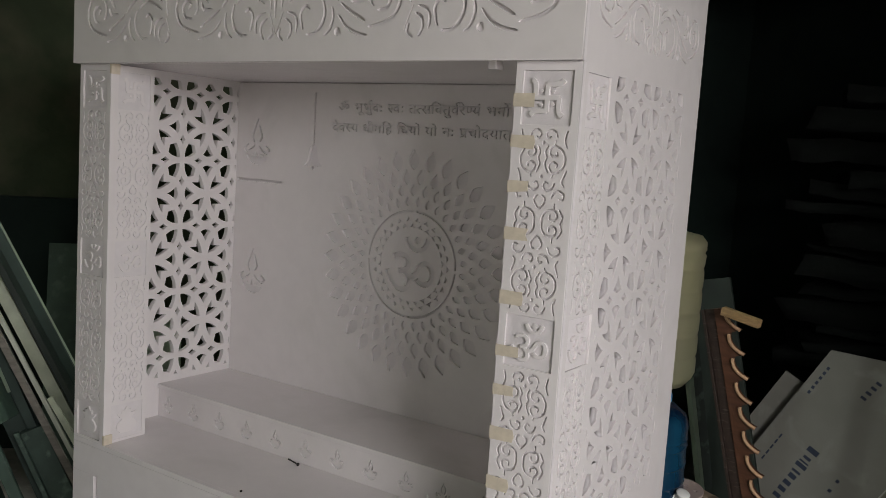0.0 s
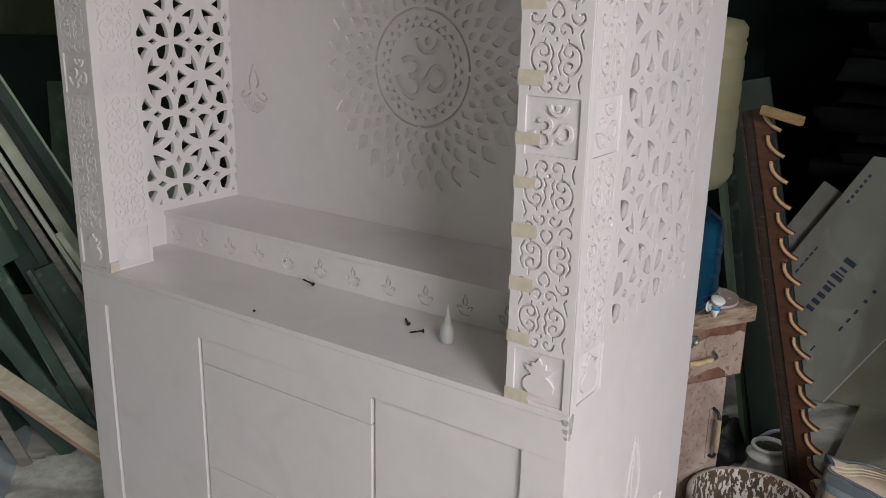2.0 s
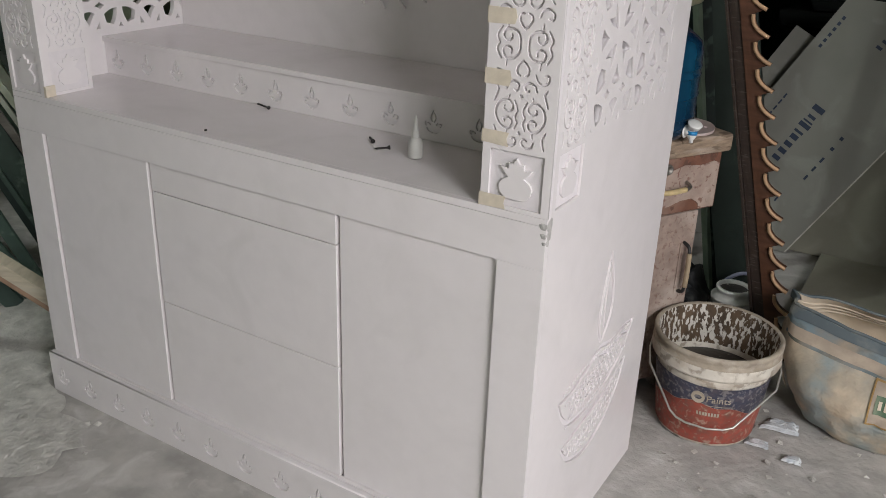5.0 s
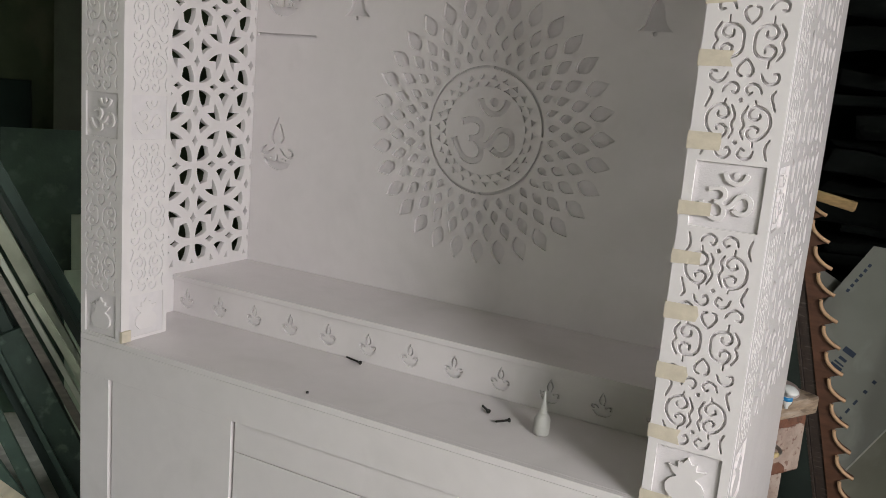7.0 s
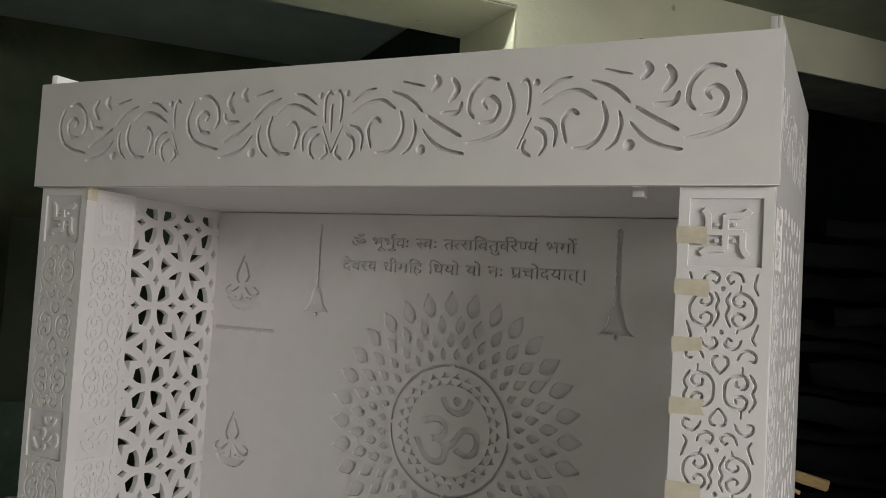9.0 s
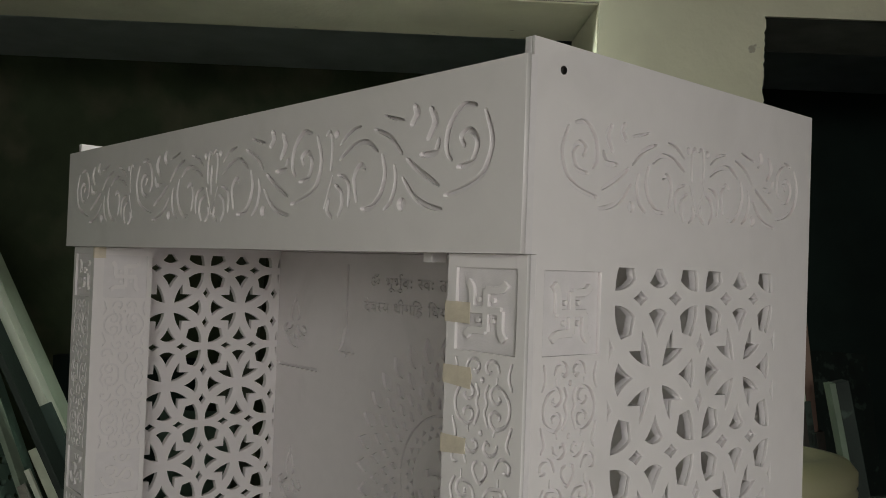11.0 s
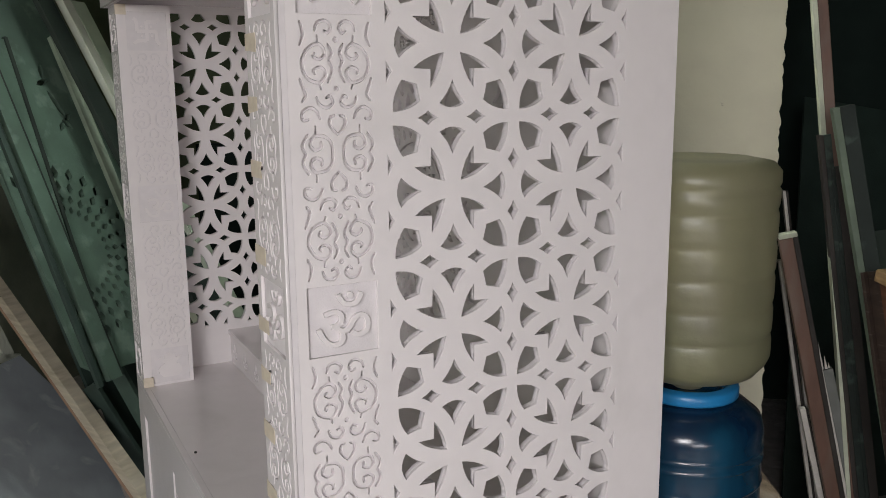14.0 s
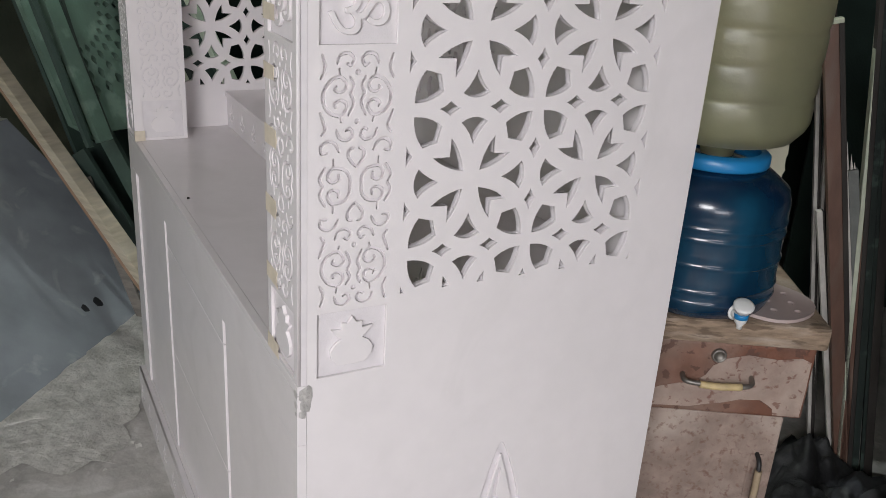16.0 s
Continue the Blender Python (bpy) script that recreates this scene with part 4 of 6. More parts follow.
part("lower_edge", box(0, 0.0005, 0.0, (b1 - b0).length, 0.0455, 0.0133, 0.0015, None, BT), TAN, batten, "reddish sawn lower edge")
slate = stick("slate_board", at(-1.10, 0.2, 0.003), at(-1.69, 0.2, 0.545), at(0, 1), 1.49, 0.02, SLATE, "dark slate-grey sheet leaning on the stack", "sheet")
SPOT = material("oily_spot", (0.03, 0.032, 0.035), 0.4, grain=0.3, scale=60)
for ds, dd, rad in ((-1.19, 1.30, 0.014), (-1.185, 1.36, 0.018), (-1.36, 0.72, 0.008), (-1.28, 0.95, 0.006)):
    zz = 0.003 + (-1.10 - ds) / 1.0886
    tilt = ROOM @ Matrix.Translation((ds, dd, zz)) @ Matrix.Rotation(math.atan2(0.675, 0.737), 4, "Y")
    part("spot", lathe([(0.0, 0.0012), (rad * 0.8, 0.0010), (rad, 0.0)], 14, tilt, 0.15), SPOT, slate, "dark oily spot")
old_frame = empty("broken_crate", "broken pale wooden crate behind the slate sheet", "crate")
for name, (d0, z0), (d1, z1), wide in (("rail", (1.22, 0.70), (1.76, 0.525), 0.035), ("stile", (1.50, 1.02), (1.62, 0.75), 0.045), ("stile", (1.615, 0.775), (1.725, 0.54), 0.05), ("stile", (1.34, 1.0), (1.47, 0.63), 0.05)):
    foot, tip = at(-1.76, d0, z0), at(-1.76, d1, z1)
    a = (tip - foot).normalized()
    w = at(1, 0)
    m = Matrix((a, w, a.cross(w))).transposed().to_4x4()
    m.translation = foot
    part(name, box(0, -0.02, 0, (tip - foot).length, 0.02, wide, 0.003, None, m), LIGHT, old_frame)
part("post", box(-1.785, 1.30, 0.004, -1.765, 1.345, 0.70, 0.002, None, ROOM), LIGHT, old_frame)
# boards in the back room
MOSS = material("dull_moss_board", (0.115, 0.13, 0.095), 0.7, grain=0.25, scale=9, stain=0.5, stain_colour=(0.08, 0.09, 0.065), stain_scale=4, bump=0.1)
stick("tall_board", at(-0.93, 2.72, 0.003), at(-0.93, 3.12, 1.72), at(1, 0), 0.16, 0.02, MOSS, "tall dark grey-green board against the back wall", "board")
stick("grey_board", at(-1.10, 2.5, 0.003), at(-1.10, 2.72, 1.03), at(1, 0), 0.3, 0.015, GREEN, "grey-green offcut standing in the back room", "board")
for s0, d0, high in ((-0.856, 2.32, 0.763), (-0.876, 2.20, 0.590)):
    stick("pale_offcut", at(s0, d0, 0.003), at(s0, d0 + 0.08, high), at(1, 0), 0.3, 0.012, PALE_FACE, "pale green offcut standing in the back room", "board", "pale offcuts")
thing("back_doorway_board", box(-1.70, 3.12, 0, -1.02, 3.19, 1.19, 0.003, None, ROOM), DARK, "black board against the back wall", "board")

# ---- stock behind the right opening ----
BROWN = material("brown_laminate", (0.16, 0.085, 0.06), 0.55, grain=0.35, scale=10, stretch=(4, 4, 1), stain=0.4, stain_colour=(0.3, 0.24, 0.19), stain_scale=5, bump=0.08)
BLACK_GREEN = material("black_green_board", (0.015, 0.026, 0.021), 0.75, grain=0.4, scale=12, bump=0.1, wear=0.3, wear_colour=(0.12, 0.17, 0.14), wear_scale=20, wear_from=0.58, wear_sharp=0.08)
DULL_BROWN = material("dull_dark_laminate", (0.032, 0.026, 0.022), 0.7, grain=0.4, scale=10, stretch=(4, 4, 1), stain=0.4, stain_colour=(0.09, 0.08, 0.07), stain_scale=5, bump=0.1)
CHALK = material("chalky_white_edge", (0.66, 0.63, 0.58), 0.75, grain=0.3, scale=25, stain=0.6, stain_colour=(0.40, 0.37, 0.32), stain_scale=9, bump=0.2)
ASH = material("ash_grey_board_face", (0.20, 0.21, 0.195), 0.75, grain=0.35, scale=14, stain=0.6, stain_colour=(0.34, 0.34, 0.31), stain_scale=8, bump=0.15)
OLIVE = material("dusty_olive_edge", (0.15, 0.20, 0.145), 0.7, grain=0.35, scale=16, stain=0.5, stain_colour=(0.08, 0.11, 0.085), stain_scale=7, bump=0.15)


def faced_plank(name, d, s_top, z_top, s_foot, edge, face, thick, edge_mat, face_mat, label, category="plank", end_mat=None, end=0.0, z_foot=0.004):
    """A plank leaning along the opening, narrow worn edge and broad face seen side by side."""
    ob = empty(name, label, category, "planks by the pier")
    foot, top = at(s_foot, d, z_foot), at(s_top, d, z_top)
    a = (top - foot).normalized()
    w = at(1.0, 0.0)
    w = (w - a * w.dot(a)).normalized()
    m = Matrix((a, w, a.cross(w))).transposed().to_4x4()
    m.translation = foot
    n = (top - foot).length
    part("edge", box(0, 0, -thick / 2, n - end, edge, thick / 2, 0.0012, None, m), edge_mat, ob)
    part("face", box(0, edge + 0.0003, -thick / 2, n - end, edge + face, thick / 2, 0.0012, None, m), face_mat, ob)
    if end:
        part("end", box(n - end + 0.0004, 0, -thick / 2, n, edge + face, thick / 2, 0.003, None, m), end_mat, ob)
    return ob


faced_plank("tall_plank", 1.19, 0.735, 1.985, 1.003, 0.010, 0.022, 0.03, PALE, BROWN, "tall brown plank with a pale edge leaning by the pier")
faced_plank("dark_plank", 1.185, 0.812, 1.36, 1.032, 0.010, 0.016, 0.03, DULL_BROWN, BLACK_GREEN, "dull dark plank leaning beside the tall brown one")
faced_plank("dark_plank", 1.18, 0.842, 1.29, 1.062, 0.008, 0.020, 0.03, BLACK_GREEN, DULL_BROWN, "dull dark plank leaning beside the tall brown one")
faced_plank("green_plank", 1.02, 0.800, 1.425, 1.115, 0.013, 0.030, 0.03, OLIVE, BLACK_GREEN, "dusty olive plank leaning beside the pier")
faced_plank("brown_plank", 1.19, 0.741, 1.130, 1.005, 0.030, 0.012, 0.03, BROWN, DULL_BROWN, "short brown laminate plank with a sawn pale end", end_mat=PALE, end=0.012)
faced_plank("white_lath", 1.33, 0.770, 1.215, 0.965, 0.008, 0.005, 0.02, CHALK, DULL_BROWN, "thin white lath leaning by the pier", "lath")
faced_plank("white_lath", 1.31, 0.768, 1.045, 0.958, 0.009, 0.006, 0.02, CHALK, DULL_BROWN, "thin white lath leaning by the pier", "lath")
faced_plank("white_lath", 1.23, 0.826, 0.692, 1.000, 0.013, 0.004, 0.02, CHALK, DULL_BROWN, "short white lath leaning by the pier", "lath")
broken = faced_plank("grey_plank", 1.19, 0.850, 0.806, 1.052, 0.012, 0.022, 0.025, CHALK, ASH, "broken grey-white plank with a splintered end leaning by the pier")
splinters = bmesh.new()
for u0, n0, w0 in ((0.003, 0.050, 0.007), (0.011, 0.075, 0.006), (0.019, 0.045, 0.008), (0.027, 0.028, 0.006)):
    a0 = at(0.850 + u0, 1.19, 0.800)
    ring = [splinters.verts.new(a0 + at(w0 * (k in (1, 2)), 0.012 * (k > 1) - 0.006, 0.0)) for k in range(4)]
    tip = splinters.verts.new(a0 + at(w0 * 0.4 - 0.2 * n0, 0.0, n0))
    for k in range(4):
        splinters.faces.new((ring[k], ring[(k + 1) % 4], tip))
part("splinters", splinters, CHALK, broken)
stick("green_sheet", at(1.42, 2.4, 0.003), at(1.40, 2.75, 1.36), at(0.9, 0.3, 0.25), 0.5, 0.012, BLACK_GREEN, "black-green sheet standing askew in the dark room", "sheet")
stick("green_sheet", at(0.98, 2.1, 0.003), at(1.06, 2.6, 1.42), at(0.9, 0.3, -0.2), 0.42, 0.012, GREEN_DARK, "dark green sheet standing askew in the dark room", "sheet")
stick("thin_lath", at(1.36, 2.3, 0.4), at(1.33, 2.5, 1.62), at(1, 0), 0.012, 0.012, ASH, "thin grey lath standing in the dark room", "lath")

stick("dark_board", (-0.03, 1.44, 0.004), (-0.30, 1.44, 1.15), (1, 0, 0.23), 0.17, 0.018, NEAR_BLACK, "near-black green board standing behind the cupboard", "board")

# printed sheets in the dark room
NAVY = material("printed_navy", (0.035, 0.05, 0.09), 0.6, grain=0.3, scale=40)
d2, n2 = (0.487, 0.873), (0.873, -0.487)


def along(i, j):
    return (0.021 + d2[0] * i + n2[0] * j, d2[1] * i + n2[1] * j)


TILT = Matrix.Translation((0, 2.02, 0)) @ Matrix.Rotation(radians(-6), 4, "X") @ FRONT
sheet_a = empty("printed_sheet", "grey film-covered sheet with navy printing, leaning askew", "sheet", "printed sheets")
a_line = clipped([along(-0.6, -0.397), along(-0.6, 0.008), along(1.02, 0.03), along(0.81, -0.397)], -3, 0.004, 0.85, 3)
part("board", plate("board", [a_line[::-1]], 0.012, TILT, SHEET), SHEET, sheet_a)


def bars(i, j, n, step, high, wide, rising=0.0):
    """A row of printed bars on the sheet."""
    for k in range(n):
        c = along(i + k * step, j + rising * k)
        lo = [(-wide / 2, -high / 2), (wide / 2, -high / 2), (wide / 2, high / 2), (-wide / 2, high / 2)]
        q = [(c[0] + d2[0] * u - n2[0] * v, c[1] + d2[1] * u - n2[1] * v) for u, v in lo]
        part("print", plate("print", [q], 0.0012, Matrix.Translation((0, -0.0015, 0)) @ TILT, NAVY), NAVY, sheet_a)


for gap, high, wide in ((0.0, 0.042, 0.020), (0.028, 0.028, 0.011), (0.044, 0.036, 0.006), (0.058, 0.042, 0.016), (0.082, 0.034, 0.009), (0.101, 0.028, 0.018), (0.127, 0.028, 0.017), (0.152, 0.028, 0.017), (0.178, 0.028, 0.016)):
    bars(0.475 - gap * 1.2, -0.228, 1, 0.03, high, wide)
bars(0.74, -0.215, 4, 0.024, 0.020, 0.010, 0.003)
bars(0.64, -0.365, 6, 0.022, 0.010, 0.012)
bars(0.40, -0.105, 2, 0.045, 0.012, 0.012)
bars(0.27, -0.105, 3, 0.040, 0.008, 0.020)
bars(0.10, -0.13, 2, 0.05, 0.006, 0.026)
bars(0.34, -0.345, 5, 0.026, 0.006, 0.018)
rim_line = clipped([along(-0.6, 0.0085), along(-0.6, 0.0135), along(1.02, 0.0355), along(1.02, 0.0305)], -3, 0.004, 0.85, 3)
part("cut_edge", plate("cut_edge", [rim_line[::-1]], 0.010, TILT, CHALK), CHALK, sheet_a, "pale sawn edge")
sheet_b = empty("plain_sheet", "grey plastic-filmed sheet leaning in the dark room", "sheet", "printed sheets")
b_line = clipped([along(-0.6, -0.02), along(-0.6, 0.62), along(1.0, 0.62), along(1.0, -0.02)], -3, 0.004, 0.85, 3)
part("board", plate("board", [b_line[::-1]], 0.012, Matrix.Translation((0, 0.035, 0)) @ TILT, OLIVE_SHEET), OLIVE_SHEET, sheet_b)
sheet_c = empty("grey_offcut", "grey offcut sheet standing behind the printed sheet", "sheet", "printed sheets")
c_line = clipped([along(-0.3, -0.476), along(-0.3, -0.2), along(0.64, -0.2), along(0.635, -0.476)], -3, 0.004, 3, 3)
part("board", plate("board", [c_line[::-1]], 0.01, Matrix.Translation((0, 0.06, 0)) @ TILT, SHEET), SHEET, sheet_c)

floor_sheet = empty("floor_sheet", "grey film-covered sheet lying on the floor of the dark room", "sheet", "printed sheets")
part("board", box(0.17, 1.30, 0.006, 0.85, 2.0, 0.018, 0.002, None, pose(0, 0, 0, 1.5, 0, 0) @ Matrix.Translation((0, 0, -0.03))), OLIVE_SHEET, floor_sheet)

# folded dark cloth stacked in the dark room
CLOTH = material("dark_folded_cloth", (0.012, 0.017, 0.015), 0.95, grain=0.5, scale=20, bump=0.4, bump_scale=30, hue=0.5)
rng = random.Random(5)
z = 0.0
for k in range(24):
    h = rng.choice((0.025, 0.04, 0.06, 0.09))
    bm = bmesh.new()
    bmesh.ops.create_grid(bm, x_segments=16, y_segments=8, size=0.5)
    up = bmesh.ops.extrude_face_region(bm, geom=bm.faces[:])
    tops = [g for g in up["geom"] if isinstance(g, bmesh.types.BMVert)]
    bmesh.ops.translate(bm, vec=(0, 0, h), verts=tops)
    for v in bm.verts:
        q = noise.noise(Vector((v.co.x * 4 + k, v.co.y * 5, v.co.z * 9)))
        edge = max(abs(v.co.x), abs(v.co.y)) > 0.49
        v.co.x *= 1.15 + 0.12 * q + (0.04 if edge else 0)
        v.co.y *= 0.7 + 0.2 * q
        v.co.z += 0.03 * noise.noise(Vector((v.co.x * 6, v.co.y * 6, k * 3.1)))
    bmesh.ops.recalc_face_normals(bm, faces=bm.faces)
    bmesh.ops.transform(bm, matrix=pose(0.42 + rng.uniform(-0.1, 0.1), 3.0 + rng.uniform(-0.07, 0.07), z + 0.015, 0, rng.uniform(-2.5, 2.5), rng.uniform(-8, 12)), verts=bm.verts)
    for f in bm.faces:
        f.smooth = True
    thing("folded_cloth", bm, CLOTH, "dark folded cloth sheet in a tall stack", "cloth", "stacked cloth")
    z += h + 0.022

# ---- scalloped frame ----
frame_panel = empty("scalloped_frame", "dark wooden frame with scalloped pale orange edging", "frame")
RUST = material("varnished_orange_wood", (0.09, 0.036, 0.017), 0.5, grain=0.4, scale=14, stretch=(1, 1, 6), stain=0.4, stain_colour=(0.12, 0.05, 0.03), stain_scale=8, bump=0.1)
PEACH = material("raw_edge_wood", (0.50, 0.31, 0.18), 0.7, grain=0.25, scale=25, bump=0.1)
F0, F1 = Vector((0.205, 1.2, 0.004)), Vector((-0.075, 1.2, 1.13))
up = (F1 - F0).normalized()
out = Vector((up.z, 0, -up.x))
FR = Matrix((out, up, out.cross(up))).transposed().to_4x4()
FR.translation = F0
L0 = (F1 - F0).length
n = 17
def hook(t):
    """Inset of one scallop from its tip, t from 0 at the tip to 1 at its upper end."""
    return 0.036 * (1 - t) ** 2.6 + 0.004 * max(0.0, t - 0.7) / 0.3


edge = [(-0.030, 0.0)]
for k in range(n):
    v0 = L0 * k / n
    edge += [(hook(t), v0 + L0 / n * (0.04 + 0.92 * t)) for t in (0.0, 0.12, 0.25, 0.4, 0.6, 0.8, 1.0)]
edge += [(0.0, L0), (-0.030, L0)]
part("edging_back", plate("edging_back", [edge], 0.018, FR, RUST), RUST, frame_panel)
for k in range(n):
    v0 = L0 * k / n
    pts = [FR @ Vector((hook(t), v0 + L0 / n * (0.04 + 0.92 * t), 0.007)) for t in (0.0, 0.12, 0.25, 0.4, 0.6, 0.8, 0.97)]
    part("scallop", tube(pts, 0.0052, sides=6), PEACH, frame_panel, "raw pale scallop edge")
UMBER = material("dark_umber_wood", (0.035, 0.022, 0.016), 0.5, grain=0.4, scale=14, stretch=(1, 1, 6), bump=0.1, wear=0.4, wear_colour=(0.12, 0.10, 0.085), wear_scale=30, wear_from=0.6, wear_sharp=0.06)
for u0, u1, deep in ((-0.058, -0.0305, 0.012), (-0.066, -0.0585, 0.022)):
    rail = box(u0, 0.0, -0.018, u1, L0, -0.018 + deep, 0.001, None, FR)
    part("rail", rail, UMBER, frame_panel, "dark umber rail behind the edging")
RAWOOD = material("raw_yellow_wood", (0.33, 0.21, 0.09), 0.75, grain=0.4, scale=30, stretch=(1, 5, 5), bump=0.2, stain=0.6, stain_colour=(0.22, 0.14, 0.07), stain_scale=14)
stick("broken_wood", (-0.066, 1.165, 1.118), (0.040, 1.147, 1.099), (0, 0, 1), 0.024, 0.026, RAWOOD, "broken raw wooden stub on top of the scalloped frame", "wood offcut", bevel=0.004)

# ---- cupboard with the water dispenser ----
CU = Matrix(((0.50, -0.866, 0, -0.165), (0.866, 0.50, 0, 0.595), (0, 0, 1, 0), (0, 0, 0, 1)))  # along the front, into it, up
PEEL = material("peeling_brown_paint", (0.19, 0.080, 0.048), 0.65, grain=0.45, scale=22, stain=0.45, stain_colour=(0.36, 0.29, 0.24), stain_scale=6.5, sharp=0.17, bump=0.4, bump_scale=60, wear=0.75, wear_colour=(0.085, 0.04, 0.028), wear_scale=48, wear_from=0.57, wear_sharp=0.04)
PLY = material("dusty_grey_plywood", (0.34, 0.255, 0.21), 0.85, grain=0.35, scale=30, stain=0.7, stain_colour=(0.50, 0.42, 0.36), stain_scale=9, sharp=0.12, bump=0.4, bump_scale=70, wear=0.75, wear_colour=(0.16, 0.08, 0.06), wear_scale=85, wear_from=0.54, wear_sharp=0.16, swirl=0.3)
RAWTOP = material("dusty_raw_timber", (0.36, 0.265, 0.185), 0.85, grain=0.5, scale=26, stretch=(1, 1, 5), stain=0.75, stain_colour=(0.48, 0.40, 0.33), stain_scale=10, sharp=0.10, bump=0.4, wear=0.7, wear_colour=(0.11, 0.075, 0.05), wear_scale=16, wear_from=0.57, wear_sharp=0.05)
METAL = material("dull_chrome", (0.33, 0.31, 0.28), 0.5, 0.9, grain=0.3, scale=40)
IVORY = material("ivory_plastic", (0.62, 0.48, 0.25), 0.5, grain=0.25, scale=60, stain=0.4, stain_colour=(0.35, 0.27, 0.18), stain_scale=40)
DUSTY_IVORY = material("dusty_ivory_plastic", (0.40, 0.31, 0.20), 0.7, grain=0.3, scale=60, stain=0.5, stain_colour=(0.28, 0.22, 0.17), stain_scale=40)
cupboard = empty("cupboard", "battered brown wooden cupboard with one drawer and peeling paint", "cupboard")
part("carcass", box(0.012, 0.034, 0.04, 0.348, 0.37, 0.655, 0.003, None, CU), PLY, cupboard)
part("top_board", box(-0.02, -0.03, 0.657, 0.372, 0.39, 0.70, 0.008, None, CU), RAWTOP, cupboard)
part("drawer_front", box(0.004, -0.012, 0.515, 0.362, 0.019, 0.652, 0.005, None, CU), PEEL, cupboard, "peeling brown drawer front")
flake = [(0.081, 0.521), (0.12, 0.5235), (0.165, 0.5245), (0.195, 0.532), (0.222, 0.537), (0.25, 0.5455), (0.285, 0.547), (0.30, 0.538), (0.309, 0.531), (0.311, 0.519), (0.357, 0.519), (0.358, 0.575), (0.357, 0.626), (0.34, 0.633), (0.30, 0.627), (0.25, 0.632), (0.215, 0.622), (0.194, 0.607), (0.184, 0.588), (0.165, 0.572), (0.14, 0.569), (0.109, 0.560), (0.090, 0.550), (0.070, 0.533)]
FLAKE = material("dusty_pink_grey_layer", (0.42, 0.325, 0.27), 0.85, grain=0.3, scale=24, stain=0.8, stain_colour=(0.25, 0.165, 0.135), stain_scale=16, sharp=0.15, bump=0.4, bump_scale=70, wear=0.8, wear_colour=(0.17, 0.08, 0.06), wear_scale=70, wear_from=0.57, wear_sharp=0.08, swirl=0.6)
part("dust_layer", plate("dust_layer", [flake], 0.0009, CU @ Matrix.Translation((0, -0.0128, 0)) @ FRONT, FLAKE), FLAKE, cupboard, "dusty pinkish layer left where paint peeled")
part("door", box(0.008, 0.015, 0.05, 0.345, 0.033, 0.50, 0.004, None, CU), PLY, cupboard, "dusty stained door")
for x, y in ((0.032, 0.054), (0.325, 0.054), (0.032, 0.34), (0.325, 0.34)):
    part("leg", box(x - 0.018, y - 0.018, 0, x + 0.018, y + 0.018, 0.0395, 0.002, None, CU), PLY, cupboard)
pull = part("drawer_handle", tube([CU @ Vector(p) for p in ((0.145, -0.012, 0.588), (0.15, -0.034, 0.585), (0.215, -0.038, 0.583), (0.255, -0.034, 0.585), (0.262, -0.012, 0.59))], 0.0045), METAL, cupboard)
part("grip", tube([CU @ Vector(p) for p in ((0.17, -0.037, 0.583), (0.2, -0.039, 0.582), (0.24, -0.037, 0.583))], 0.0065, sides=8), IVORY, pull, "ivory plastic grip")
part("lock", lathe([(0, 0.003), (0.0085, 0.003), (0.009, 0.006), (0.0115, 0.006), (0.013, 0.003), (0.013, 0)], 20, CU @ pose(0.2, -0.0125, 0.628, 90, 0, 0)), METAL, cupboard, "round chrome lock")
pull = part("door_handle", tube([CU @ Vector(p) for p in ((0.312, 0.016, 0.42), (0.312, -0.006, 0.41), (0.312, -0.008, 0.36), (0.312, -0.006, 0.30), (0.312, 0.016, 0.29))], 0.0045), BLACK_WIRE, cupboard)
part("grip", tube([CU @ Vector(p) for p in ((0.312, -0.009, 0.40), (0.312, -0.010, 0.35), (0.312, -0.009, 0.31))], 0.0065, sides=8), DUSTY_IVORY, pull, "dusty ivory plastic grip")
part("handle_plate", box(0.300, 0.0125, 0.285, 0.324, 0.0148, 0.42, 0.001, None, CU), PLY, cupboard)

# the wear layer paints upright teal light streaks into the jar's colour
BLUE = material("blue_plastic", (0.005, 0.024, 0.062), 0.24, grain=0.5, scale=9, coat=0.25, bump=0.05, bump_scale=12, wear=0.7, wear_colour=(0.008, 0.07, 0.13), wear_scale=9, wear_from=0.47, wear_sharp=0.22, stretch=(1, 1, 0.35))
RING = material("bright_blue_plastic", (0.015, 0.20, 0.46), 0.35)
CLOUDY = material("cloudy_water_bottle", (0.68, 0.66, 0.44), 0.36, grain=0.25, scale=5, stain=0.5, stain_colour=(0.60, 0.55, 0.40), stain_scale=7, bump=0.3, bump_scale=14)
CLOUDY.node_tree.nodes["Principled BSDF"].inputs["Transmission Weight"].default_value = 0.78
WATER = material("dull_green_water", (0.60, 0.66, 0.48), 0.1, grain=0.2, scale=6)
WATER.node_tree.nodes["Principled BSDF"].inputs["Transmission Weight"].default_value = 0.8
TAPW = material("white_plastic", (0.72, 0.72, 0.70), 0.4)
DC = Matrix.Translation((-0.152, 0.772, 0.701))
jar = empty("water_dispenser", "dark blue plastic water dispenser jar on the cupboard", "dispenser")
prof = [(0.0, 0.0), (0.106, 0.0), (0.122, 0.008)]
for z0 in (0.034, 0.054, 0.098, 0.142, 0.160):
    prof += [(0.1310, z0 - 0.006), (0.1318, z0 - 0.003), (0.1334, z0), (0.1318, z0 + 0.003), (0.1310, z0 + 0.006)]
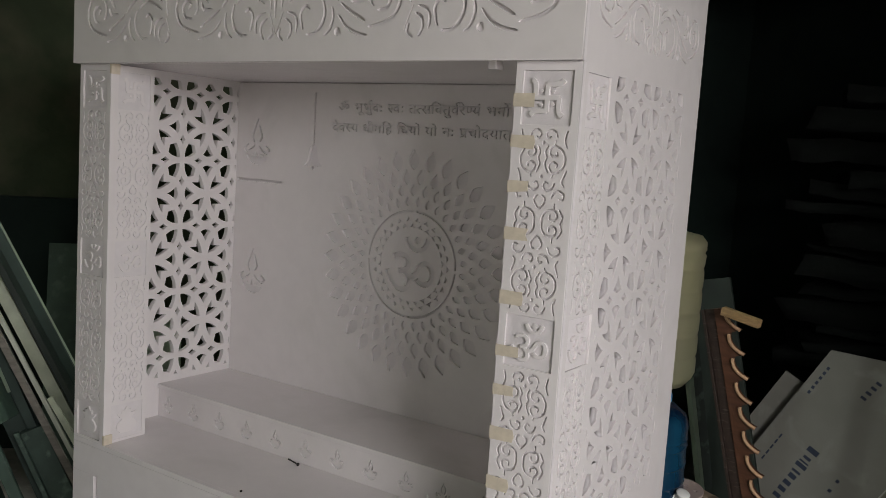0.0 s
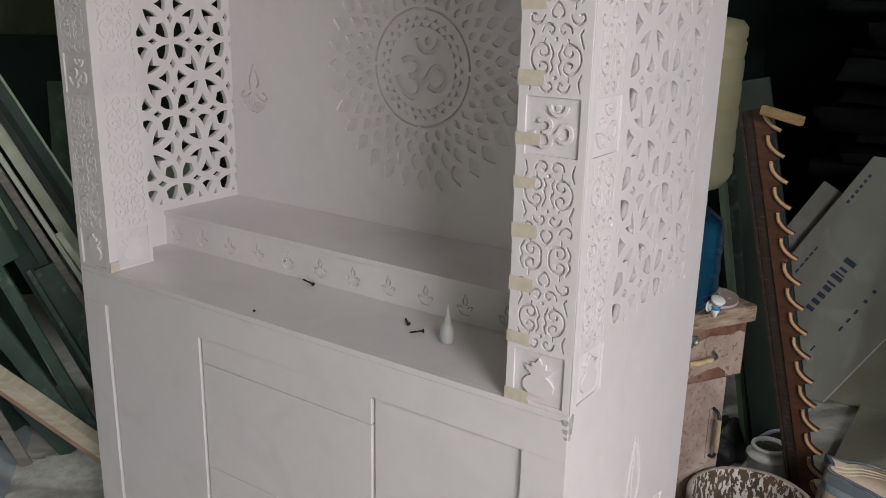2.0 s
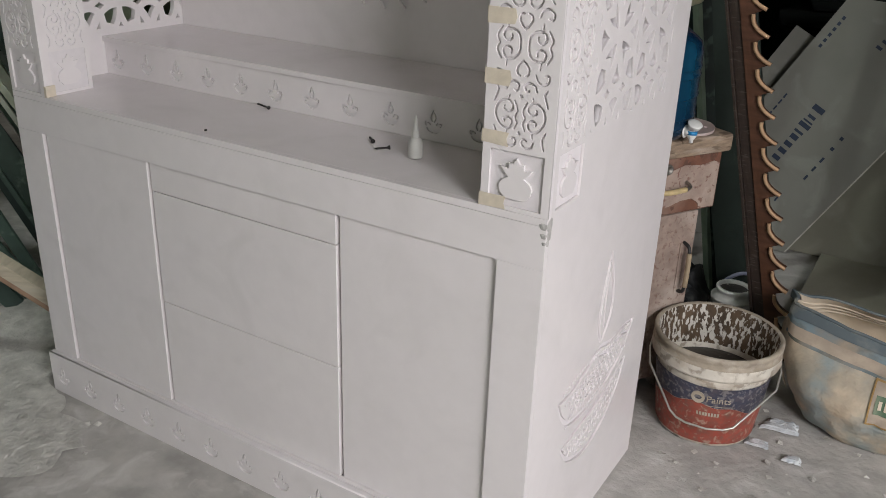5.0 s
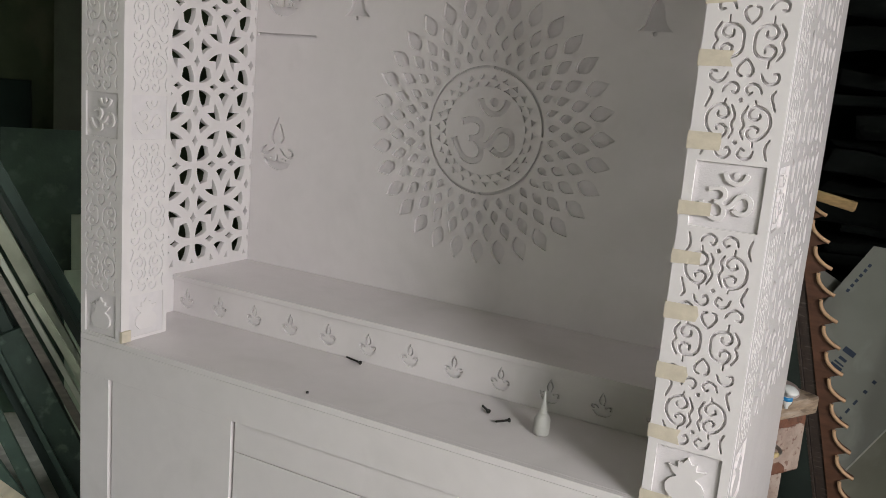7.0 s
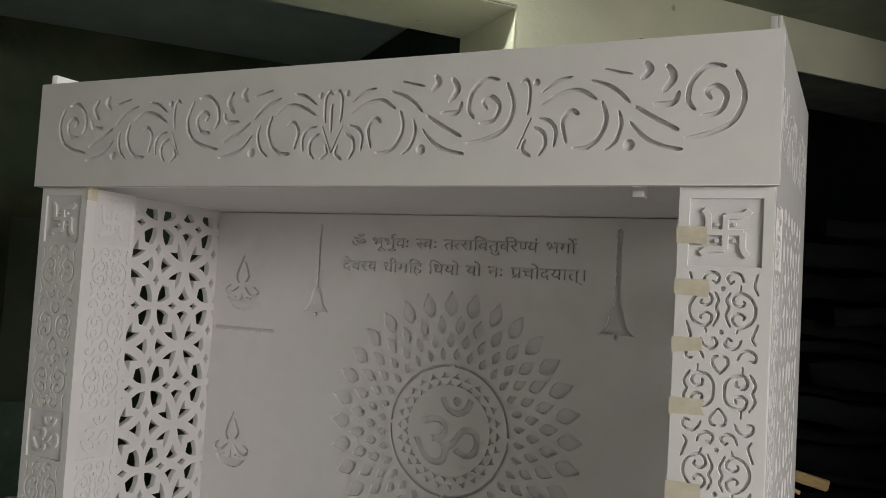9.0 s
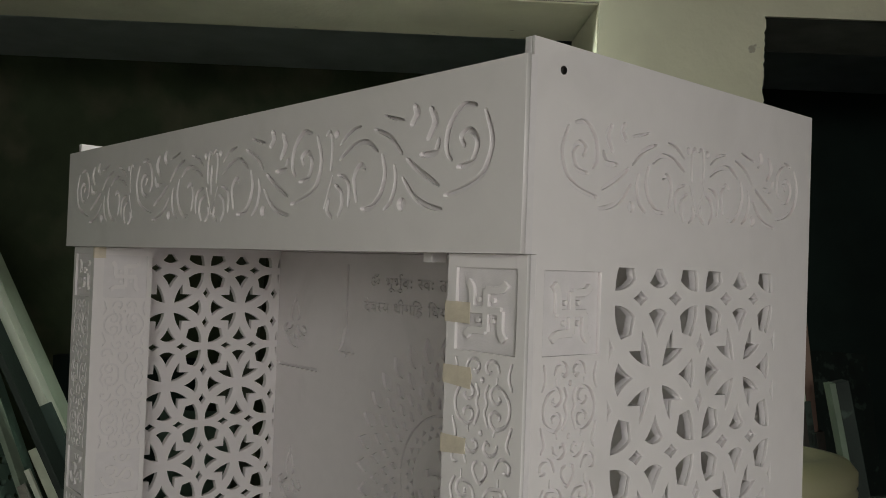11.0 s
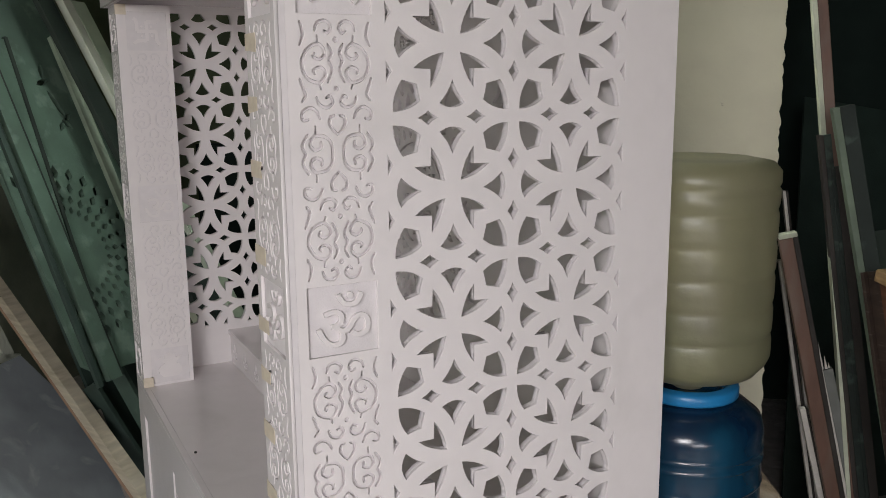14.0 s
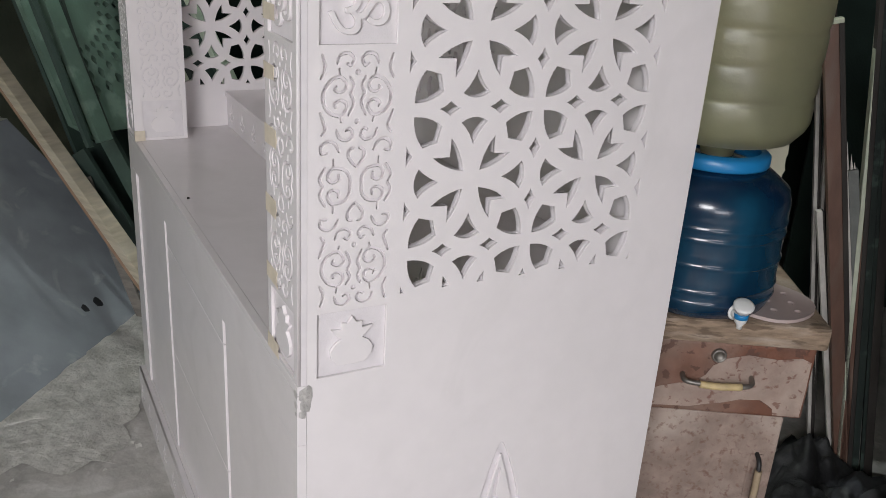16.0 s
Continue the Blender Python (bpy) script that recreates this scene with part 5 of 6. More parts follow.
prof += [(0.131, 0.178), (0.1315, 0.19), (0.125, 0.212), (0.10, 0.232), (0.082, 0.242), (0.0, 0.243)]
part("body", lathe(prof, 48, DC), BLUE, jar)
part("collar", lathe([(0.07, 0.243), (0.085, 0.243), (0.087, 0.246), (0.087, 0.260), (0.083, 0.264), (0.07, 0.266)], 40, DC), RING, jar, "bright blue collar")
TP = Matrix.Translation((-0.152, 0.772, 0.701)) @ Matrix.Rotation(radians(-12), 4, "Z") @ Matrix.Translation((0.050, 0, 0.010)) @ Matrix.Scale(0.62, 4)
tap = part("tap", tube([TP @ Vector((0.128, 0, 0.026)), TP @ Vector((0.160, 0, 0.026))], 0.011, sides=12), TAPW, jar, "white tap")
part("spout", lathe([(0.0, -0.036), (0.007, -0.036), (0.008, -0.026), (0.015, -0.016), (0.018, -0.006), (0.018, 0.02), (0.0, 0.021)], 20, TP @ Matrix.Translation((0.158, 0, 0.026))), TAPW, tap)
part("tap_ring", lathe([(0.0165, -0.006), (0.0185, -0.006), (0.0185, 0.008), (0.0165, 0.008)], 16, TP @ Matrix.Translation((0.158, 0, 0.026))), RING, tap, "blue ring")
part("lever", lathe([(0.0, 0.010), (0.019, 0.014), (0.026, 0.030), (0.027, 0.034), (0.022, 0.037), (0.0, 0.038)], 20, TP @ Matrix.Translation((0.156, 0, 0.030)) @ Matrix.Rotation(radians(22), 4, "Y") @ Matrix.Rotation(radians(10), 4, "X")), TAPW, tap)
part("flange", lathe([(0.02, 0.0), (0.024, 0.003), (0.02, 0.006), (0.0, 0.006)], 16, TP @ pose(0.13, 0, 0.026, 0, 90, 0)), TAPW, tap)

bottle = empty("water_bottle", "upturned cloudy clear water bottle on the dispenser", "bottle")
prof = [(0.026, 0.255), (0.03, 0.270), (0.075, 0.280), (0.112, 0.292), (0.128, 0.312)]
for k, z0 in enumerate((0.325, 0.378, 0.431, 0.484, 0.537)):
    prof += [(0.1335, z0), (0.1338, z0 + 0.014), (0.1335, z0 + 0.028), (0.1322, z0 + 0.034), (0.1309 + 0.0006 * (k % 2), z0 + 0.038), (0.1322, z0 + 0.042), (0.1335, z0 + 0.048)]
prof += [(0.134, 0.592), (0.135, 0.606), (0.131, 0.612), (0.1345, 0.620), (0.134, 0.638), (0.122, 0.652), (0.09, 0.658), (0.07, 0.652), (0.0, 0.650)]
part("shell", lathe(prof, 56, DC, 0.004), CLOUDY, bottle)
inner = [(max(0.0, r - 0.004), z) for r, z in prof if 0.27 < z < 0.385]
part("water", lathe([(0.0, inner[0][1])] + inner + [(0.124, 0.388), (0.0, 0.388)], 56, DC, 0.004), WATER, bottle, "dull green water")
part("neck_band", lathe([(0.088, 0.284), (0.0905, 0.286), (0.1005, 0.290), (0.099, 0.2865)], 40, DC), CLOUDY, bottle)

MAT = material("dusty_pink_plastic", (0.48, 0.38, 0.36), 0.7, grain=0.2, scale=12, stain=0.5, stain_colour=(0.55, 0.52, 0.48), stain_scale=6)
oval = [(0.285 + 0.075 * math.cos(a) * (1 + 0.1 * math.cos(2 * a)), 0.06 + 0.085 * math.sin(a)) for a in np.linspace(0, 2 * math.pi, 28)[:-1].tolist()]
pierce = [[(0.285 + u + 0.006 * math.cos(a), 0.06 + v + 0.006 * math.sin(a)) for a in np.linspace(0, 2 * math.pi, 8)[:-1].tolist()] for u in (-0.04, 0.0, 0.04) for v in (-0.045, -0.01, 0.03, 0.06) if abs(u) + abs(v) < 0.085]
thing("soap_tray", plate("soap_tray", [oval] + pierce, 0.006, CU @ Matrix.Translation((0, 0, 0.7075)), MAT), MAT, "dusty pink perforated plastic tray on the cupboard top", "tray")

# ---- paint bucket ----
BU = pose(0.112, 0.793, 0.002, 0, 0, 20)
PAIL = material("stained_white_pail", (0.74, 0.69, 0.60), 0.6, grain=0.25, scale=20, stain=0.85, stain_colour=(0.34, 0.27, 0.20), stain_scale=18, sharp=0.14, bump=0.25, bump_scale=60, wear=0.6, wear_colour=(0.22, 0.17, 0.12), wear_scale=40, wear_from=0.54, wear_sharp=0.08)
GRIMY = material("grime_caked_rim", (0.42, 0.36, 0.28), 0.85, grain=0.3, scale=25, stain=0.9, stain_colour=(0.48, 0.43, 0.36), stain_scale=30, sharp=0.12, bump=0.5, bump_scale=60)
REDL = material("scuffed_red_label", (0.38, 0.075, 0.05), 0.6, grain=0.5, scale=14, stain=0.9, stain_colour=(0.15, 0.09, 0.065), stain_scale=85, sharp=0.22, bump=0.2, bump_scale=60, wear=0.75, wear_colour=(0.40, 0.30, 0.23), wear_scale=62, wear_from=0.55, wear_sharp=0.12, swirl=0.5)
BLUEL = material("scuffed_navy_label", (0.045, 0.05, 0.085), 0.55, grain=0.4, scale=14, stain=0.6, stain_colour=(0.13, 0.10, 0.10), stain_scale=56, sharp=0.22, bump=0.2, bump_scale=60, wear=0.5, wear_colour=(0.27, 0.25, 0.24), wear_scale=100, wear_from=0.52, wear_sharp=0.08)
CRUST = material("crusted_paint", (0.13, 0.085, 0.05), 0.85, grain=0.5, scale=30, stain=0.8, stain_colour=(0.04, 0.028, 0.02), stain_scale=24, bump=0.7, bump_scale=70, stretch=(1, 1, 0.5), wear=0.95, wear_colour=(0.62, 0.59, 0.53), wear_scale=105, wear_from=0.505, wear_sharp=0.06)
SLUDGE = material("dark_sludge", (0.035, 0.026, 0.02), 0.35, grain=0.4, scale=10, bump=0.3, bump_scale=20, wear=0.8, wear_colour=(0.5, 0.46, 0.4), wear_scale=40, wear_from=0.66, wear_sharp=0.04)
bucket = empty("paint_bucket", "old paint bucket with scuffed red and navy label, crusted inside", "bucket")


def pail_r(z):
    return 0.113 + (0.141 - 0.113) * z / 0.25


part("body", lathe([(0.0, 0.004), (0.105, 0.004), (0.108, 0.0), (0.113, 0.004), (pail_r(0.195), 0.195)], 48, BU, 0.004), PAIL, bucket)
part("collar", lathe([(pail_r(0.195), 0.195), (0.148, 0.197), (0.150, 0.203), (0.149, 0.226)], 48, BU, 0.004), PAIL, bucket, "stained white collar")
part("rim", lathe([(0.149, 0.226), (0.144, 0.228), (0.145, 0.240), (0.149, 0.245), (0.149, 0.252), (0.144, 0.256), (0.138, 0.252)], 48, BU, 0.004), GRIMY, bucket, "grime-caked rim")
part("inner_wall", lathe([(0.138, 0.252), (0.134, 0.20), (0.128, 0.13)], 48, BU, 0.004), CRUST, bucket, "inner wall crusted with dried white paint")
part("sludge", lathe([(0.1295, 0.135), (0.09, 0.137), (0.0, 0.136)], 48, BU, 0.01), SLUDGE, bucket, "dark sludge")


def swoosh(a):
    """Height at which the red of the label meets the navy."""
    return 0.108 + 0.016 * math.sin(2 * a + 5.3) + 0.004 * math.sin(9 * a)


def wrap(z0, z1, a0, a1, off, n=20):
    """A thin patch on the bucket's side; its lower and upper ends may follow the angle."""
    bm = bmesh.new()
    cols = []
    for a in np.linspace(a0, a1, n).tolist():
        low, high = (q(a) if callable(q) else q for q in (z0, z1))
        cols.append([bm.verts.new(BU @ Vector(((pail_r(z) + off) * math.cos(a), (pail_r(z) + off) * math.sin(a), z))) for z in np.linspace(low, high, 4).tolist()])
    for one, two in zip(cols, cols[1:]):
        for k in range(3):
            bm.faces.new((one[k], two[k], two[k + 1], one[k + 1])).smooth = True
    return bm


part("label", wrap(0.012, lambda a: swoosh(a) - 0.0005, 0, 6.2831, 0.0025, 80), REDL, bucket, "scuffed red label band")
part("label", wrap(swoosh, 0.172, 0, 6.2831, 0.0025, 80), BLUEL, bucket, "scuffed navy label band")
for a0, a1, z0, z1 in [(-1.72, -1.24, 0.1215, 0.1235)] + [(-1.86 + 0.052 * k, -1.825 + 0.052 * k, 0.093, 0.103) for k in range(8)]:
    part("print", wrap(z0, z1, a0, a1, 0.0040, 7), GRIMY, bucket)
emblem = plate("emblem", [[(0.016 * math.cos(0.3 * k), 0.016 * math.sin(0.3 * k)) for k in range(21)], [(0.009 * math.cos(0.3 * k), 0.006 * math.sin(0.3 * k)) for k in range(21)]], 0.0012, Matrix(), GRIMY)
for v in emblem.vertices:
    a = -1.87 + v.co.x / 0.137
    rad = pail_r(0.14 + v.co.y) + 0.0042 + v.co.z
    v.co = BU @ Vector((rad * math.cos(a), rad * math.sin(a), 0.141 + v.co.y))
part("emblem", emblem, GRIMY, bucket, "white round emblem")
word = glyph("Paints", 0.025)
lettering = plate("lettering", word, 0.0012, Matrix(), GRIMY)
for v in lettering.vertices:
    a = -1.73 + v.co.x / 0.137
    rad = pail_r(0.13 + v.co.y) + 0.0042 + v.co.z
    v.co = BU @ Vector((rad * math.cos(a), rad * math.sin(a), 0.132 + v.co.y))
part("lettering", lettering, GRIMY, bucket, "white lettering")
WIRE = material("galvanised_wire", (0.55, 0.54, 0.5), 0.4, 0.8)
hoop = [BU @ Vector((r * math.cos(a * math.pi), r * math.sin(a * math.pi), z)) for a, r, z in ((1.0, 0.148, 0.208), (1.03, 0.153, 0.196), (1.10, 0.158, 0.170), (1.30, 0.164, 0.100), (1.335, 0.165, 0.090), (1.38, 0.166, 0.086), (1.47, 0.165, 0.083), (1.54, 0.166, 0.086), (1.585, 0.165, 0.092), (1.83, 0.158, 0.158), (1.91, 0.153, 0.185), (1.94, 0.148, 0.204))]
part("handle", tube(hoop, 0.0026, smooth=False), WIRE, bucket, "thin wire handle")
# a second pail behind
DUSTY_WHITE = material("dusty_white_plastic", (0.72, 0.71, 0.69), 0.5, grain=0.15, scale=20, stain=0.4, stain_colour=(0.42, 0.40, 0.37), stain_scale=9)
LILAC = material("dusty_lilac_plastic", (0.26, 0.27, 0.38), 0.55, grain=0.2, scale=30)
pail = empty("small_pail", "small white plastic pail with a blue handle", "pail")
SP = pose(0.026, 1.335, 0.002) @ Matrix.Scale(0.70, 4)
part("body", lathe([(0.0, 0.0), (0.075, 0.0), (0.085, 0.13), (0.09, 0.132), (0.09, 0.142), (0.074, 0.150), (0.070, 0.168), (0.074, 0.172), (0.074, 0.184), (0.062, 0.186), (0.060, 0.170)], 32, SP), DUSTY_WHITE, pail)
part("contents", lathe([(0.061, 0.170), (0.0, 0.171)], 24, SP), SLUDGE, pail, "dark contents")
part("handle", tube([SP @ Vector((0.09 * math.cos(a), 0.09 * math.sin(a), 0.14 + 0.08 * math.sin(f * math.pi))) for f in np.linspace(0, 1, 9).tolist() for a in (2.6 - 3.0 * f,)], 0.006), LILAC, pail, "dusty lilac handle")

# ---- sack ----
SACKM = material("dirty_woven_sack", (0.60, 0.49, 0.36), 0.8, grain=0.3, scale=30, stain=0.85, stain_colour=(0.17, 0.20, 0.19), stain_scale=7, sharp=0.16, bump=0.3, bump_scale=90, wear=0.7, wear_colour=(0.24, 0.32, 0.34), wear_scale=8, wear_from=0.47, wear_sharp=0.14)
SACKB = material("faded_blue_sack", (0.21, 0.28, 0.31), 0.75, grain=0.4, scale=12, stain=0.9, stain_colour=(0.36, 0.29, 0.21), stain_scale=12, sharp=0.15, bump=0.3, bump_scale=90, wear=0.85, wear_colour=(0.10, 0.105, 0.085), wear_scale=11, wear_from=0.50, wear_sharp=0.12)
SACKD = material("grey_blue_sack_rim", (0.12, 0.15, 0.165), 0.75, grain=0.3, scale=9, stain=0.6, stain_colour=(0.3, 0.29, 0.25), stain_scale=16)
POWDER = material("beige_lining", (0.64, 0.55, 0.43), 0.85, grain=0.15, scale=14, bump=0.15)
BANDM = material("soiled_beige_band", (0.50, 0.41, 0.32), 0.8, grain=0.25, scale=20, stain=0.7, stain_colour=(0.24, 0.20, 0.16), stain_scale=14, bump=0.2)
sack = empty("cement_sack", "open dirty blue and beige woven sack with rolled rim", "sack")
SK = pose(0.505, 1.055, 0.003, 0, 0, -2)


def sack_at(a, z, off=0.0):
    """A place on the slumped sack."""
    z = 0.93 * z
    f = z / 0.27
    c, s = math.cos(a), math.sin(a)
    k = (abs(c) ** 3.2 + abs(s) ** 3.2) ** (-1 / 3.2)
    fold = 0.05 * noise.noise(Vector((2.2 * c, 2.2 * s, 5 * z))) + 0.075 * abs(noise.noise(Vector((3.6 * c, 3.6 * s, 11 * z + 4)))) + 0.012 * noise.noise(Vector((14 * c, 14 * s, 22 * z)))
    q = 0.72 + 0.34 * min(1.0, f / 0.6) ** 0.7 - 0.05 * max(0.0, f - 0.55) + fold
    rx, ry = 0.262 * q + off, 0.218 * q * (1 - 0.68 * min(1.0, max(0.0, f - 0.35) / 0.6) ** 1.4) + off
    return SK @ Vector((rx * k * c, ry * k * s, z + (0.016 * math.sin(2 * a + 0.6) + 0.014 * noise.noise(Vector((2.5 * c, 2.5 * s, 1))) - 0.02 * c) * f * f))


def sack_strip(z0, z1, a0=0.0, a1=6.28318, off=0.0, n=64, rows=6):
    bm = bmesh.new()
    cols = [[bm.verts.new(sack_at(a, z, off)) for z in np.linspace(z0, z1, rows).tolist()] for a in np.linspace(a0, a1, n).tolist()]
    for one, two in zip(cols, cols[1:]):
        for k in range(rows - 1):
            bm.faces.new((one[k], two[k], two[k + 1], one[k + 1])).smooth = True
    return bm


def front_strip(z0, z1, a0, a1, off, n, rows):
    """A printed patch on the front of the sack."""
    return sack_strip(z0 + 0.008, z1 + 0.008, a0 + 0.30, a1 + 0.30, off, n, rows)


part("lower_body", sack_strip(0.0, 0.205, rows=18, n=110), SACKM, sack, "beige lower part")
part("upper_body", sack_strip(0.205, 0.262, rows=6, n=110), SACKB, sack, "faded blue upper part")
part("rim_roll", tube([sack_at(a, 0.264) for a in np.linspace(0, 6.28318, 60).tolist()], 0.0045), SACKD, sack)
part("rim_band", sack_strip(0.245, 0.262, off=0.004, rows=3), SACKD, sack, "grey-blue turned rim")
for z0 in (0.205, 0.222, 0.238):
    part("lining_ridge", tube([sack_at(a, z0, -0.009) for a in np.linspace(0, 6.28318, 60).tolist()], 0.003), POWDER, sack)
part("band", sack_strip(0.212, 0.232, off=0.003, rows=3), BANDM, sack, "beige printed band")
part("lining", sack_strip(0.11, 0.264, off=-0.008, rows=6), POWDER, sack, "beige lining")
bm = bmesh.new()
ring = [bm.verts.new(sack_at(a, 0.125, -0.008)) for a in np.linspace(0, 6.28318, 40)[:-1].tolist()]
bm.faces.new(ring)
part("powder", bm, POWDER, sack)
GREENP = material("printed_green", (0.07, 0.14, 0.075), 0.6, grain=0.3, scale=20, stain=0.4, stain_colour=(0.4, 0.35, 0.25), stain_scale=14)
OCHRE = material("printed_ochre", (0.34, 0.21, 0.07), 0.65, grain=0.3, scale=20)
REDP = material("printed_red", (0.45, 0.09, 0.05), 0.6)
part("label", front_strip(0.100, 0.200, -2.02, -1.56, 0.003, 12, 6), BANDM, sack, "pale printed label")
part("label_field", front_strip(0.128, 0.170, -1.98, -1.60, 0.005, 10, 3), GREENP, sack, "green label field")
for k, high in enumerate((0.160, 0.163, 0.154, 0.163, 0.163, 0.154, 0.154)):
    part("print", front_strip(0.140, high, -1.955 + 0.046 * k, -1.930 + 0.046 * k, 0.0075, 3, 2), POWDER, sack)
part("print", front_strip(0.176, 0.188, -1.83, -1.76, 0.0065, 4, 2), OCHRE, sack, "small ochre emblem")
for z0, z1, a0, a1 in ((0.100, 0.104, -2.02, -1.56), (0.196, 0.200, -2.02, -1.56), (0.104, 0.196, -2.02, -2.006), (0.104, 0.196, -1.574, -1.56)):
    part("label_border", front_strip(z0, z1, a0, a1, 0.0055, 8, 4), OCHRE, sack, "ochre label border")
part("print", front_strip(0.112, 0.120, -1.80, -1.62, 0.006, 5, 2), REDP, sack)
for k in range(9):
    part("print", front_strip(0.035, 0.05, -1.75 + 0.06 * k, -1.715 + 0.06 * k, 0.004, 3, 2), SACKD, sack)
part("strap", sack_strip(0.09, 0.236, -2.62, -2.48, 0.010, 4, 6), BANDM, sack, "frayed beige strap")

# ---- litter ----
FILM = material("dusty_plastic_film", (0.70, 0.68, 0.635), 0.5, grain=0.35, scale=24, stain=0.8, stain_colour=(0.33, 0.32, 0.29), stain_scale=13, bump=0.6, bump_scale=70, wear=0.5, wear_colour=(0.68, 0.66, 0.62), wear_scale=22, wear_from=0.56, wear_sharp=0.12, swirl=1.5)
rng = random.Random(8)


def crumple(name, corners, nu, nv, high, seed, label, mat=FILM, category="plastic film", fine=False):
    """A crumpled film lying on the floor between four corners."""
    bm = bmesh.new()
    rows = []
    wander = 0.1 * (Vector(corners[1]) - Vector(corners[0])).length
    for j in range(nv + 1):
        row = []
        for i in range(nu + 1):
            u, v = i / nu, j / nv
            p = (Vector(corners[0]) * (1 - u) + Vector(corners[1]) * u) * (1 - v) + (Vector(corners[3]) * (1 - u) + Vector(corners[2]) * u) * v
            w = wander * noise.noise(Vector((u * 6, v * 6, seed)))
            ridge = 1.2 * abs(noise.noise(Vector((p.x * 5, p.y * 5, seed)))) + 0.6 * abs(noise.noise(Vector((p.x * 14, p.y * 14, seed + 3)))) + 0.35 * abs(noise.noise(Vector((p.x * 34, p.y * 34, seed + 5))))
            rim = min(1, 6 * min(u, 1 - u, v, 1 - v))
            row.append(bm.verts.new((p.x + w, p.y + wander * noise.noise(Vector((u * 6, v * 6, seed + 7))), 0.004 + high * (0.25 + ridge) * (0.25 + 0.75 * rim) + p.z)))
        rows.append(row)
    for one, two in zip(rows, rows[1:]):
        for i in range(nu):
            bm.faces.new((one[i], one[i + 1], two[i + 1], two[i])).smooth = fine
    return thing(name, bm, mat, label, category)


crumple("plastic_film", [(-1.42, -0.36, 0), (-1.325, 0.14, 0), (-1.74, 0.27, 0.022), (-1.86, 0.0, 0.0)], 60, 54, 0.0075, 2.0, "crumpled dusty grey plastic film on the floor")
crumple("plastic_film", [(-1.15, -0.62, 0), (-1.02, -0.12, 0), (-1.40, 0.02, 0), (-1.62, -0.42, 0)], 70, 64, 0.0055, 6.0, "flat trodden plastic film on the floor")
SCRAP = material("crumpled_pale_scrap", (0.66, 0.68, 0.70), 0.5, grain=0.3, scale=40, stain=0.6, stain_colour=(0.30, 0.36, 0.44), stain_scale=30, bump=0.2)
BLACK_FILM = material("black_plastic", (0.010, 0.010, 0.011), 0.6, grain=0.4, scale=20, bump=0.3, bump_scale=30, wear=0.5, wear_colour=(0.07, 0.075, 0.085), wear_scale=9, wear_from=0.60, wear_sharp=0.06)
# added black sheet: covers the floor so that it stays as dark as shade
crumple("black_plastic_bag", [(-0.30, 1.13, 0.0), (-0.09, 1.13, 0.0), (-0.06, 1.62, 0.0), (-0.45, 1.55, 0.0)], 40, 40, 0.10, 4.0, "black crumpled plastic added to darken the floor behind the cupboard", BLACK_FILM, "plastic bag", True)
for cx, cy, size, seed in ((0.283, 0.865, 0.045, 9.0), (0.250, 0.765, 0.028, 12.0), (0.335, 0.74, 0.022, 15.0)):
    crumple("paper_scrap", [(cx - size, cy - 0.6 * size, 0), (cx + size, cy - 0.4 * size, 0), (cx + 0.8 * size, cy + 0.7 * size, 0), (cx - 0.7 * size, cy + 0.5 * size, 0)], 12, 10, 0.012, seed,
            "crumpled pale scrap lying between bucket and sack", SCRAP, "scrap")
stick("pale_shard", (-1.36, 0.10, 0.004), (-1.42, 0.20, 0.20), (-0.8, 0.5, 0), 0.12, 0.004, GREEN, "pale green shard standing by the temple", "shard")
bm = bmesh.new()
for k in range(260):
    x, y = rng.uniform(0.02, 1.0), rng.uniform(0.1, 1.0)
    if rng.random() < 0.45:
        x, y = rng.uniform(-1.9, -1.0), rng.uniform(-0.9, -0.05)
    r = rng.uniform(0.003, 0.014)
    a0 = rng.uniform(0, 6.28)
    q = [bm.verts.new((x + r * rng.uniform(0.5, 1.2) * math.cos(a0 + t), y + r * rng.uniform(0.5, 1.2) * math.sin(a0 + t), 0.002 + rng.uniform(0, 0.006))) for t in (0, 1.6, 3.1, 4.6)]
    bm.faces.new(q)
thing("floor_litter", bm, FILM, "scattered pale chips and flakes on the floor", "litter", kind="stuff")

# ---- small things on the temple ----
TAPE = material("masking_tape", (0.70, 0.62, 0.50), 0.7, grain=0.15, scale=60, bump=0.1)
rng = random.Random(3)
for zt in (1.601, 1.535, 1.461, 1.384, 1.278, 1.188, 1.121, 1.046, 0.960, 0.871, 0.771):
    wide, high = rng.uniform(0.036, 0.046), rng.uniform(0.019, 0.024)
    line = [(-0.1175, zt - high / 2), (-0.1175 + wide, zt - high / 2 + rng.uniform(-0.003, 0.004)), (-0.1175 + wide + rng.uniform(-0.006, 0.004), zt), (-0.1175 + wide, zt + high / 2), (-0.1175, zt + high / 2)]
    part("tape", plate("tape", [line], 0.0006, Matrix.Translation((0, -0.0008, 0)) @ FRONT, TAPE), TAPE, temple, "beige masking tape")
    part("tape", box(-0.1180, -0.0008, zt - high / 2, -0.1172, 0.014, zt + high / 2), TAPE, temple, "beige masking tape")
for u0, zt in ((-1.179, 0.772), (-1.181, 1.652)):
    part("tape", box(u0, -0.0012, zt - 0.011, u0 + 0.0066, 0.022, zt + 0.012), TAPE, temple, "beige masking tape")
CLEAR = material("milky_plastic", (0.66, 0.65, 0.62), 0.35)
CLEAR.node_tree.nodes["Principled BSDF"].inputs["Transmission Weight"].default_value = 0.2
